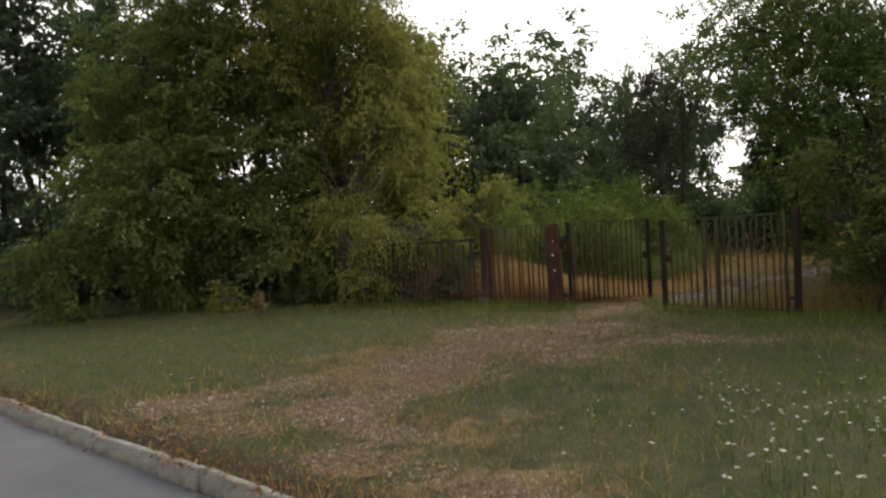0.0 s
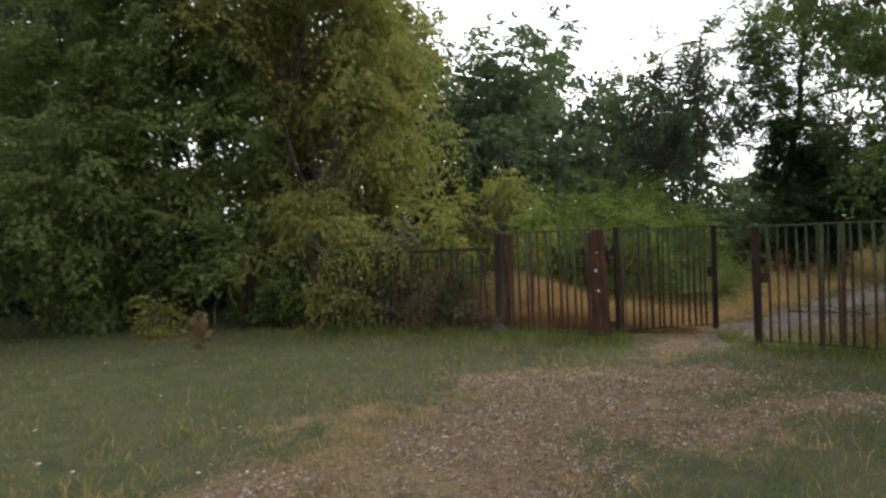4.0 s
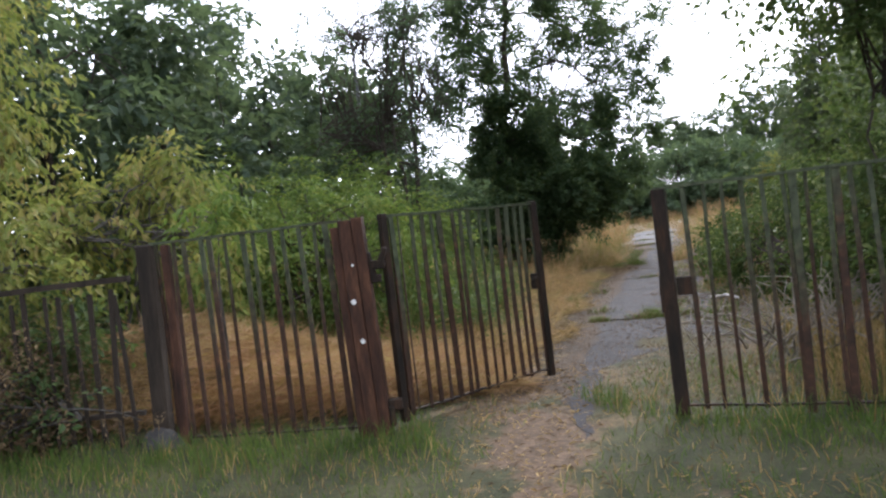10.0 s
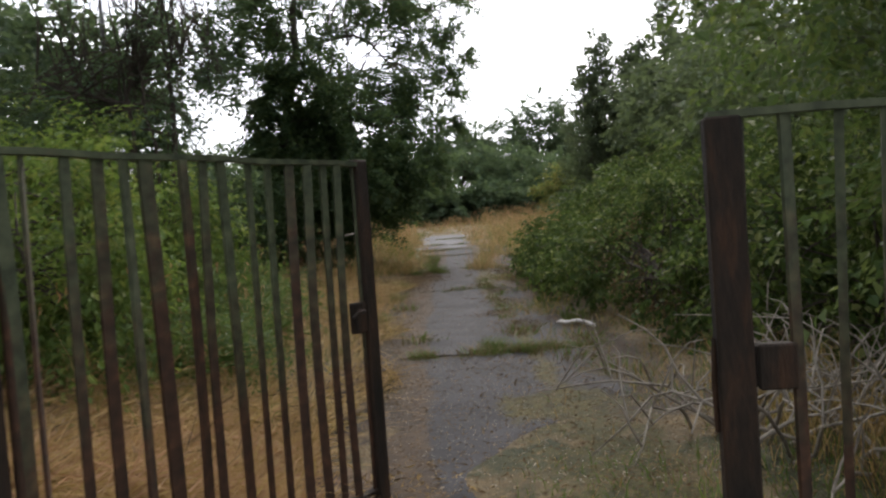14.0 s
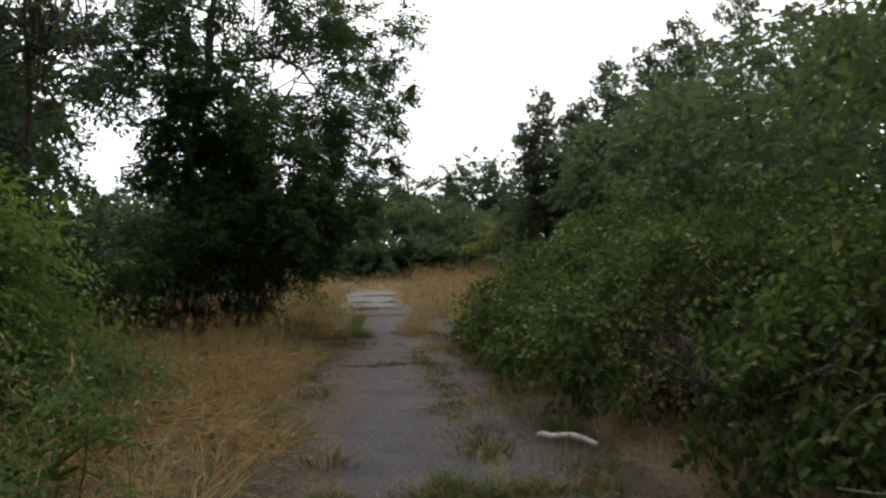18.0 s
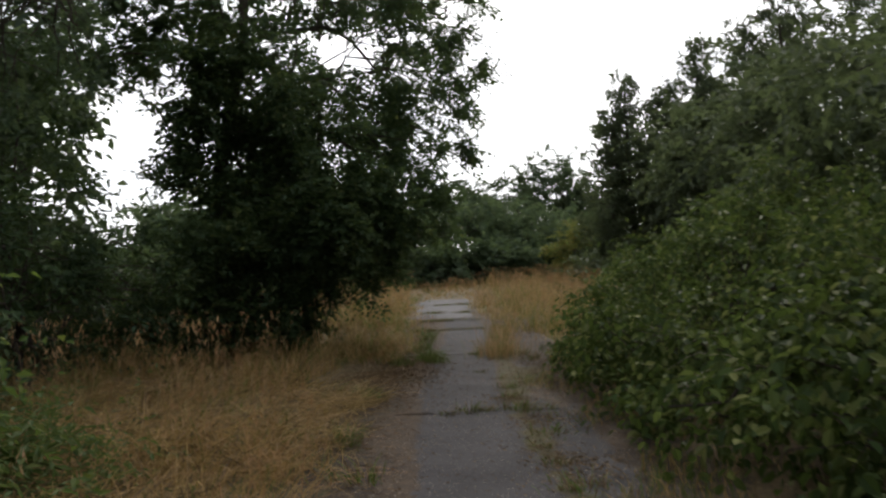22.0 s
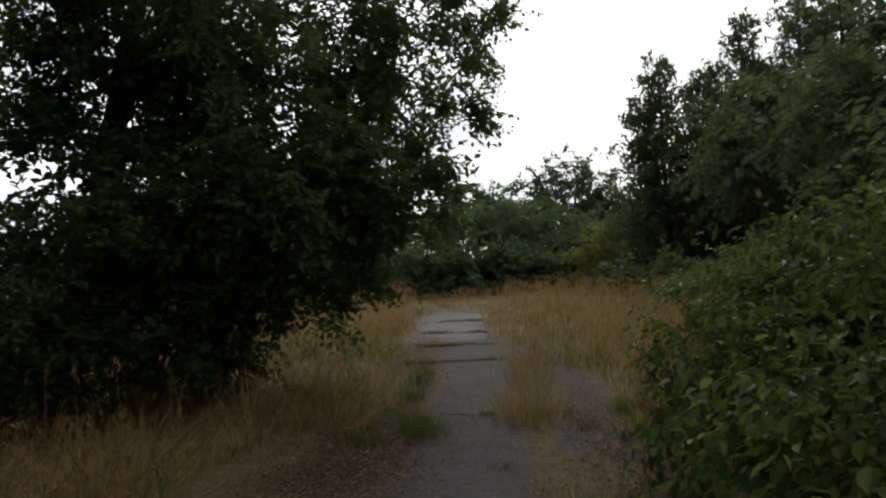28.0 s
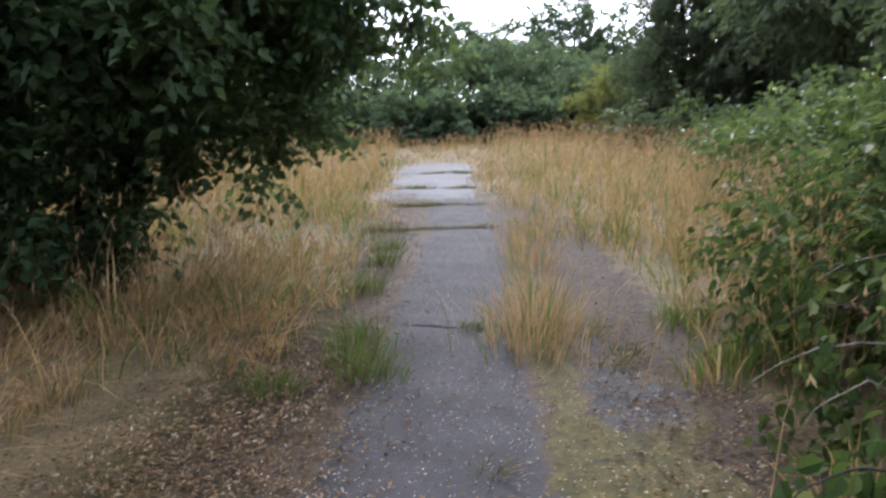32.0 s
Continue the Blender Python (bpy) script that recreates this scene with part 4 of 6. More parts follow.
for _p in PICKETS:
    _p.materials[0] = M_WOOD


def side_fence(a, b, count, seed, rail_z, label):
    """A low run of thin pickets under one dark rail, half grown over."""
    r = np.random.default_rng(seed)
    L = math.hypot(b[0] - a[0], b[1] - a[1])
    root = tagged(new("picket_fence"), label, "fence")
    root.matrix_basis = pose(a[0], a[1], 0.0, 0, 0, math.degrees(math.atan2(b[1] - a[1], b[0] - a[0])))
    part("rail", rail((0, 0, rail_z), (L, 0, rail_z - 0.05), 0.07, 0.05, M_WOOD), root)
    part("rail", rail((0, 0, 0.35), (L, 0, 0.33), 0.05, 0.04, M_WOOD), root)
    for i in range(count):
        h = rail_z - 0.1 + r.normal(0, 0.04)
        part("picket", PICKETS[r.integers(4)], root, "", Matrix.LocRotScale(((i + 0.5) / count * L, 0.03, 0), Euler((0, r.normal(0, 0.02), 0)), (1, 1, h / 1.58)))
    for x in np.arange(1.9, L, 1.9):
        part("post", block("post", (0.10, 0.10, rail_z), M_WOOD, 0.012, 0.012), root, "", pose(x, 0.06, 0))


side_fence((-3.2, 16.5), (-8.6, 18.4), 40, 4, 1.50, "dark low picket fence overgrown by shrubs")

# ---- trees and shrubs ----


def gz(x, y):
    return ground_z(np.asarray(x, float), np.asarray(y, float))


tree("box_elder", (-8.2, 21.6), [(-8.3, 21.6, 6.0, 3.4, 3.2, 4.2), (-6.9, 20.6, 4.6, 2.2, 2.2, 3.4), (-9.5, 22.5, 8.8, 3.2, 3.0, 3.2), (-7.0, 19.4, 2.2, 2.3, 1.7, 1.7), (-7.6, 21.5, 8.8, 2.2, 2.4, 2.4), (-6.9, 18.2, 1.0, 1.8, 0.8, 1.1), (-6.3, 21.2, 6.4, 1.8, 1.8, 2.2), (-9.6, 22.0, 11.4, 3.0, 2.8, 2.4)],
     L_ELDER, M_BARK_GREY, "large yellow-green tree with drooping leaves over the verge", stems=5, radius=0.17, boughs=1050, per=11, spread=0.78, leaf=0.155, droop=0.8, seed=11, twigs=220, floor=gz, lean=0.75, ratio=0.46, gaps=-0.04, hole_scale=0.95, shell=0.4, lumps=13)
tree("dense_shrub_tree", (-11.8, 19.6), [(-11.2, 19.2, 3.4, 2.8, 2.2, 3.0), (-12.8, 18.2, 2.2, 2.4, 2.2, 2.3), (-9.2, 18.7, 1.8, 2.3, 1.4, 1.8), (-13.6, 18.6, 4.2, 2.2, 2.2, 2.4), (-14.2, 16.8, 1.5, 1.5, 1.3, 1.6), (-11.5, 20.6, 6.2, 2.4, 2.2, 2.2), (-12.2, 21.0, 8.6, 2.6, 2.4, 2.6), (-14.0, 20.5, 6.6, 2.2, 2.2, 2.6)],
     L_OLIVE, M_BARK, "dense olive green shrub tree with foliage down to the grass", stems=4, radius=0.12, boughs=760, per=10, spread=0.7, leaf=0.17, droop=0.5, seed=12, twigs=160, floor=gz, lean=0.8, gaps=-0.4, shell=0.4)
tree("sapling", (-3.6, 19.4), [(-3.3, 19.5, 2.5, 0.8, 0.8, 0.85), (-4.3, 18.6, 2.0, 1.0, 0.8, 0.9), (-2.7, 19.0, 1.9, 0.6, 0.6, 0.7)],
     L_ELDER, M_BARK_GREY, "yellowing sapling hanging over the fence", stems=3, radius=0.035, boughs=70, per=9, sprays=6, spread=0.5, leaf=0.14, droop=0.85, seed=13, twigs=60, floor=gz, lean=0.8, shell=0.2, ratio=0.4)
tree("sumac_shoot", (-2.5, 17.1), [(-2.45, 17.1, 2.0, 0.45, 0.4, 0.3)], L_BRIGHT, M_BARK_GREY, "bright green young shoot beside the fence", category="shrub", stems=1, radius=0.02, boughs=9, per=12, sprays=6, spread=0.45, leaf=0.13, droop=0.4, seed=14, twigs=14, shell=0.1, ratio=0.35)
tree("low_shrub", (-5.2, 17.6), [(-5.2, 17.7, 0.6, 1.5, 0.7, 0.7), (-7.2, 18.0, 0.6, 1.2, 0.7, 0.7), (-4.1, 17.3, 0.8, 0.8, 0.5, 0.7)],
     L_SHRUB, M_BARK, "low green undergrowth along the fence foot", category="shrub", stems=3, radius=0.02, boughs=150, per=9, sprays=7, spread=0.4, leaf=0.10, droop=0.3, seed=15, twigs=60, floor=gz, shell=0.3)
tree("fence_shrub", (-5.3, 17.5), [(-5.6, 17.6, 1.7, 1.2, 0.6, 0.7), (-4.4, 17.3, 1.7, 0.8, 0.5, 0.5), (-6.9, 17.9, 1.5, 1.1, 0.6, 0.9), (-6.2, 17.3, 0.7, 0.8, 0.5, 0.5)],
     L_ELDER, M_BARK_GREY, "yellow-green shrub growing through the picket fence", category="shrub", stems=4, radius=0.03, boughs=80, per=9, sprays=6, spread=0.55, leaf=0.12, droop=0.7, seed=17, twigs=70, floor=gz, shell=0.3, ratio=0.42, lean=0.8)
tree("dead_shrub", (-4.6, 17.0), [(-4.6, 17.0, 0.5, 1.1, 0.5, 0.55), (-3.7, 16.6, 0.35, 0.6, 0.35, 0.4), (-5.8, 17.2, 0.5, 0.9, 0.5, 0.5)],
     G_BROWN, M_BARK_GREY, "withered brown tangle before the picket fence", category="shrub", stems=3, radius=0.008, boughs=230, per=7, sprays=9, spread=0.5, leaf=0.055, droop=0.1, seed=16, twigs=90, floor=gz, shell=0.2, ratio=0.3)
for k, (bx, by, br, bh) in enumerate(((-1.5, 20.9, 1.7, 3.3), (-0.5, 23.6, 1.7, 3.4), (-0.1, 26.6, 1.9, 3.6), (-2.6, 25.2, 2.0, 3.7), (0.7, 24.6, 1.2, 2.5))):
    tree("green_bush", (bx, by), [(bx, by, bh * 0.52, br, br, bh * 0.5), (bx + 0.7, by - 0.5, bh * 0.32, br * 0.75, br * 0.75, bh * 0.34), (bx - 0.8, by + 0.3, bh * 0.4, br * 0.7, br * 0.7, bh * 0.42)],
         L_BRIGHT, M_BARK, "bright green rounded bush behind the gate", category="bush", stems=4, radius=0.05, boughs=225, per=12, spread=0.66, leaf=0.088, droop=0.5, seed=20 + k, twigs=110, floor=gz, group="bushes behind the gate", gaps=-0.1, shell=0.5)

for k, (bx, by, bh) in enumerate(((1.35, 20.6, 0.75), (1.75, 21.6, 0.85), (1.9, 22.8, 0.9), (0.7, 19.7, 0.7), (2.5, 24.3, 0.8))):
    tree("nettle_clump", (bx, by), [(bx, by, bh * 0.5, 0.5, 0.5, bh * 0.5), (bx - 0.5, by + 0.4, bh * 0.5, 0.5, 0.5, bh * 0.55)], L_SHRUB, G_GREEN, "dark green nettles with long shoots beside the bush", category="plant", stems=6, radius=0.008, boughs=60, per=9, sprays=5, spread=0.34, leaf=0.07, droop=0.2, seed=380 + k, twigs=20, floor=gz, shell=0.2, group="nettles", ratio=0.4, lumps=0, lean=0.9)

OAK = [(6.8, 31.8, 6.6, 2.9, 2.7, 3.2), (9.4, 32.4, 6.0, 2.2, 2.0, 1.9), (8.2, 31.6, 3.7, 2.6, 2.0, 2.0), (4.8, 31.6, 7.6, 1.7, 1.8, 1.5), (7.6, 30.3, 2.3, 2.0, 1.2, 1.5), (6.2, 32.0, 9.8, 2.6, 2.5, 2.4), (9.4, 33.0, 8.6, 2.0, 1.8, 1.6), (5.6, 30.6, 2.2, 1.4, 1.0, 1.3), (9.6, 31.4, 2.5, 1.6, 1.4, 1.2), (7.4, 31.6, 1.6, 2.0, 1.2, 1.2), (11.2, 33.0, 7.0, 1.5, 1.4, 1.1), (11.0, 32.6, 5.0, 1.3, 1.3, 1.0), (10.6, 33.6, 9.6, 1.4, 1.4, 1.1), (12.0, 33.4, 8.3, 1.4, 1.3, 1.0), (12.2, 33.0, 6.2, 1.0, 1.0, 0.8), (8.2, 32.6, 10.6, 2.0, 1.8, 1.4), (6.2, 31.4, 3.2, 1.8, 1.6, 2.0), (6.6, 31.0, 4.6, 2.2, 1.8, 2.0), (6.3, 32.2, 4.1, 2.4, 1.6, 1.6), (8.0, 31.7, 2.6, 2.2, 1.6, 1.7), (4.6, 31.4, 5.6, 1.5, 1.5, 1.3), (9.9, 32.0, 4.4, 1.9, 1.6, 1.5), (10.4, 32.6, 5.8, 1.6, 1.5, 1.3), (4.4, 31.8, 9.4, 1.6, 1.5, 1.4), (12.9, 33.2, 9.0, 1.0, 1.0, 0.8), (12.6, 33.6, 7.2, 1.1, 1.0, 0.7), (6.0, 31.2, 0.9, 1.6, 1.1, 0.9), (4.6, 31.4, 0.9, 1.4, 1.0, 0.9)]
tree("oak", (6.54, 34.0), [(a + 0.6, b + 2.0, c + 0.1, d, e, f) for a, b, c, d, e, f in OAK],
     L_OAK, M_BARK, "large dark oak with several trunks and low boughs", stems=4, radius=0.24, boughs=2300, per=10, spread=0.52, leaf=0.125, droop=0.15, lumps=14, airy=0.22, seed=31, twigs=300, floor=lambda x, y: gz(x, y) + 0.2, lean=0.15, shell=0.35, ratio=0.66, gaps=-0.13, hole_scale=1.5, upright=7.5)
tree("dark_shrub", (2.8, 31.2), [(2.6, 31.0, 1.7, 1.6, 1.4, 1.9), (3.9, 32.2, 1.5, 1.5, 1.2, 1.5), (1.6, 31.6, 2.4, 1.7, 1.4, 2.2), (2.2, 32.4, 4.4, 1.6, 1.5, 2.2), (0.6, 31.4, 3.6, 1.5, 1.4, 2.4), (5.0, 33.6, 1.6, 1.3, 1.0, 1.4), (2.0, 28.4, 1.4, 1.2, 1.1, 1.5), (3.6, 36.4, 1.4, 1.8, 1.4, 1.5), (5.6, 38.4, 1.5, 2.0, 1.4, 1.6)],
     L_DARK, M_BARK, "dark shrub crowding the oak's far side", category="shrub", stems=4, radius=0.06, boughs=520, per=9, sprays=7, spread=0.6, leaf=0.13, droop=0.3, seed=34, twigs=90, floor=gz, shell=0.4, lean=0.8)
tree("fence_bush", (4.4, 13.0), [(3.9, 13.0, 0.8, 1.1, 0.5, 0.9), (5.0, 12.5, 1.3, 1.5, 0.8, 1.5), (3.4, 13.5, 2.2, 0.8, 0.5, 0.9), (4.4, 13.0, 2.6, 1.2, 0.8, 1.1), (6.4, 12.1, 1.6, 1.5, 0.9, 1.7), (3.7, 12.5, 1.0, 0.9, 0.45, 1.1), (4.6, 12.2, 2.2, 1.1, 0.6, 1.2), (3.2, 13.0, 1.5, 0.45, 0.3, 1.2)],
     L_OLIVE, M_BARK, "dark green bush swallowing the end of the fence", category="bush", stems=4, radius=0.05, boughs=430, per=10, spread=0.5, leaf=0.09, droop=0.35, seed=36, twigs=90, floor=gz, shell=0.4, ratio=0.6, lean=0.8)
tree("dock_plant", (-7.4, 14.2), [(-7.4, 14.2, 0.36, 0.10, 0.10, 0.28)], G_BROWN, M_BARK_GREY, "withered brown dock plant on the verge", category="plant", stems=1, radius=0.012, boughs=30, per=6, sprays=4, spread=0.12, leaf=0.05, droop=-0.5, seed=18, twigs=8, shell=0.1, lumps=0)
tree("young_shrub", (-9.6, 16.6), [(-9.6, 16.6, 0.35, 0.4, 0.3, 0.28)], L_ELDER, M_BARK_GREY, "small yellow-green shrub at the foot of the tree", category="shrub", stems=2, radius=0.015, boughs=18, per=8, sprays=6, spread=0.35, leaf=0.12, droop=0.7, seed=19, twigs=12, floor=gz, shell=0.2, lumps=0)
tree("thin_tree", (1.9, 29.0), [(1.8, 29.0, 5.4, 1.7, 1.6, 2.6), (2.6, 29.3, 7.6, 1.5, 1.3, 1.8), (0.8, 29.2, 7.0, 1.4, 1.2, 2.0), (3.2, 29.0, 5.2, 0.9, 0.9, 1.4), (0.2, 29.4, 4.2, 1.2, 1.2, 1.6)],
     L_WOOD_HAZED, M_BARK, "thin half-bare tree with sparse leaves beside the oak", stems=5, radius=0.09, boughs=220, per=7, sprays=6, spread=0.55, leaf=0.11, droop=0.3, seed=33, twigs=420, gaps=-0.05, shell=0.2, lean=0.7)
tree("overhanging_tree", (5.2, 15.6), [(5.0, 15.4, 4.2, 2.8, 2.5, 2.6), (3.2, 14.9, 4.6, 1.8, 1.6, 1.4), (4.6, 14.8, 1.8, 1.9, 1.6, 1.6), (6.4, 16.0, 3.6, 2.6, 2.4, 2.6), (2.9, 15.9, 5.9, 2.0, 1.7, 1.3), (4.9, 13.7, 1.3, 1.5, 0.8, 1.5), (6.6, 13.3, 1.5, 1.6, 0.9, 1.7), (5.6, 15.5, 6.6, 2.6, 2.4, 1.9), (3.6, 15.4, 2.5, 1.1, 1.0, 0.9)],
     L_SHRUB, M_BARK, "dense dark tree leaning over the fence", stems=4, radius=0.13, boughs=760, per=11, spread=0.62, leaf=0.095, droop=0.3, seed=35, twigs=260, floor=gz, lean=0.7, shell=0.45, gaps=-0.3, ratio=0.6)


def bramble_side(x, y):
    """The thicket keeps clear of the lane."""
    s, u = lane_coords(x, y)
    return u > 1.02 + 0.5 * smooth01(10.0, 8.5, s) + 0.35 * smooth01(8.5, 7.5, s) + 0.62 * smooth01(17.8, 19.5, s) + 0.12 * np.sin(s * 3.1) - 0.1 * np.sin(s * 7.3)


def bramble_bank():
    """The thicket along the lane, one bush beside the other."""
    front = np.array([(4.4, 17.2), (5.2, 18.9), (6.1, 20.9), (7.1, 22.8), (8.2, 24.5), (9.3, 26.0), (10.4, 27.5), (11.3, 28.9)])
    for k, (x, y) in enumerate(front):
        h = (2.4, 2.05, 1.8, 1.75, 1.85, 2.1, 2.15, 1.6)[k]
        nx, ny = 0.83, -0.55
        near = (0.0, 0.0, 0.3, 0.5, 0.5, 0.4, 0.1, 0.0)[k]
        lobes = [(x + nx * (0.9 - near), y + ny * (0.9 - near), h * 0.34, 1.25, 1.25, h * 0.42), (x + nx * (0.6 - near), y + ny * (0.6 - near), 0.35, 0.9, 0.9, 0.5), (x + nx * 2.0, y + ny * 2.0, h * 0.62, 1.5, 1.5, h * 0.52), (x + nx * 3.7, y + ny * 3.7, h * 0.80, 1.8, 1.8, h * 0.72), (x + nx * 1.5 + 0.3, y + ny * 1.5 + 0.5, h * 0.55, 0.8, 0.8, h * 0.55)]
        root = tree("bramble_bush", (x + nx * 1.4, y + ny * 1.4), lobes, L_BRAMBLE, M_BARK, "dense green bramble thicket arching beside the lane", category="bush", stems=4, radius=0.02, boughs=290, per=9, spread=0.55, leaf=0.088, droop=0.6, seed=40 + k, oval=True, clear=bramble_side, hole_scale=1.9, twigs=70, floor=gz, shell=0.55, group="brambles along the lane", ratio=0.62, gaps=0.0, lumps=9)
        q = np.random.default_rng(900 + k)
        here = np.array(root.location)
        for j in range(9):
            a = np.array([x + nx * 0.55 + q.normal(0, 0.6) * ny, y + ny * 0.55 + q.normal(0, 0.6) * nx, 0.25 + 0.5 * q.random()])
            reach = 0.35 + 0.4 * q.random()
            b = a + np.array([-nx * reach + q.normal(0, 0.2), -ny * reach + q.normal(0, 0.2), -0.25 + 0.4 * q.random()])
            b[2] = max(b[2], 0.12)
            part("cane", mesh_of("cane", *tube(bent(a, b, 0.2, 9, q, 0.03) - here, np.linspace(0.006, 0.0025, 9), 5), M_BARK if j % 3 else M_STICK, smooth=True), root)


bramble_bank()
tree("dead_bramble", (5.5, 19.2), [(5.15, 19.05, 0.72, 0.32, 0.5, 0.42), (5.4, 19.5, 0.95, 0.3, 0.4, 0.3)], M_LITTER, M_BARK, "withered brown patch of bramble at the thicket's foot", category="bush", stems=6, radius=0.01, boughs=42, per=7, sprays=6, spread=0.34, leaf=0.042, droop=0.5, seed=910, twigs=24, floor=gz, shell=0.3, ratio=0.5, lumps=0)
for k, (bx, by, br, bh) in enumerate(((14.5, 29.0, 1.6, 2.2), (17.0, 31.5, 1.8, 2.3), (19.8, 34.0, 1.9, 2.4), (22.8, 37.0, 2.0, 2.6), (26.2, 41.0, 2.1, 2.6), (13.2, 26.6, 1.9, 3.0), (16.6, 28.2, 2.0, 3.2))):
    tree("thicket", (bx, by), [(bx, by, bh * 0.45, br, br, bh * 0.5), (bx + 1.2, by + 0.9, bh * 0.4, br * 0.8, br * 0.8, bh * 0.42), (bx - 1.0, by - 0.9, bh * 0.36, br * 0.8, br * 0.8, bh * 0.4)],
         L_SHRUB, M_BARK, "low green thicket at the edge of the dry meadow", category="bush", stems=3, radius=0.03, boughs=70, per=8, spread=0.7, leaf=0.18, droop=0.35, seed=140 + k, twigs=30, floor=gz, group="thickets by the meadow", gaps=-0.4)
# the wood behind, nearest first: x, y, height, radius, leaf material, kind
WOOD = [(-19.5, 21.8, 13.5, 1.6, 0), (-6.0, 27.0, 8.5, 2.6, 0), (-9.8, 25.0, 9.5, 2.6, 0), (-13.0, 26.0, 16.5, 2.6, 0), (-10.2, 27.5, 17.0, 2.6, 0), (-16.0, 22.5, 11.5, 2.4, 0), (-5.4, 33.0, 9.5, 2.8, 0), (-2.8, 43.0, 14.2, 3.2, 0), (-7.6, 38.0, 13.0, 3.4, 0), (1.4, 41.0, 10.5, 3.0, 2), (-12.5, 33.0, 12.5, 3.4, 0), (-17.5, 27.0, 16.0, 2.6, 0), (-20.5, 29.0, 13.0, 2.6, 0), (-22.5, 23.5, 9.0, 3.0, 0), (-25.0, 32.0, 15.0, 3.0, 0),
        (-1.2, 35.5, 8.4, 2.4, 0), (2.6, 38.6, 9.6, 2.4, 0), (9.5, 49.0, 3.8, 3.0, 2), (13.0, 52.0, 6.2, 2.8, 2), (17.5, 57.5, 7.0, 2.8, 2), (-4.0, 30.0, 8.6, 2.5, 0), (-8.5, 29.0, 10.0, 2.8, 0),
        (14.0, 21.0, 6.2, 2.6, 3), (19.0, 27.0, 7.4, 2.9, 3), (25.0, 33.5, 9.0, 3.1, 3), (30.5, 40.5, 9.6, 3.3, 3), (12.0, 15.8, 5.6, 2.4, 3), (36.0, 47.0, 10.5, 3.4, 3), (15.5, 14.5, 8.0, 3.0, 3), (21.5, 22.0, 9.0, 3.2, 3), (28.0, 29.5, 11.0, 3.4, 3)]


def wood_side(x, y):
    """The wood's boughs keep away from the lane."""
    s, u = lane_coords(x, y)
    return (np.abs(u) > 4.5) | (s > 40)


def wood():
    for k, (x, y, h, r, kind) in enumerate(WOOD):
        q = np.random.default_rng(60 + k)
        g = float(gz([x], [y])[0])
        lobes = [(x, y, g + h * 0.60, r, r, h * 0.36), (x + q.normal(0, 0.6), y + q.normal(0, 0.6), g + h * 0.82, r * 0.62, r * 0.62, h * 0.19)]
        for j in range(4):
            a = j * 1.57 + q.random()
            lobes.append((x + math.cos(a) * r * 0.75, y + math.sin(a) * r * 0.75, g + h * (0.26 + 0.5 * q.random()), r * 0.6, r * 0.6, h * 0.17))
        for j in range(3):
            lobes.append((x + q.normal(0, r * 0.6), y + q.normal(0, r * 0.6), g + 0.9, r * 0.8, r * 0.8, 1.3))
        # kinds 0, 2 and 3 get leaves whose colour holds painted haze
        mat = (L_WOOD_HAZED, L_DARK, L_FAR_HAZED, L_PINE_HAZED)[kind]
        d = math.hypot(x - 4, y - 16)
        leaf = (0.14 if kind == 3 else 0.19) + 0.006 * d
        tree("wood_tree", (x, y), lobes, mat, M_BARK, "tall dark green tree in the wood behind" if kind == 0 else "green tree at the edge of the clearing, haze painted into its leaf colour", stems=1, radius=0.18, boughs=115 + (95 if kind == 3 else 0), per=8, sprays=6, spread=0.95, leaf=leaf, droop=0.3, seed=60 + k, twigs=60, floor=gz, shell=0.5, group="trees around the clearing", ratio=0.6, gaps=-0.6, clear=wood_side)


wood()


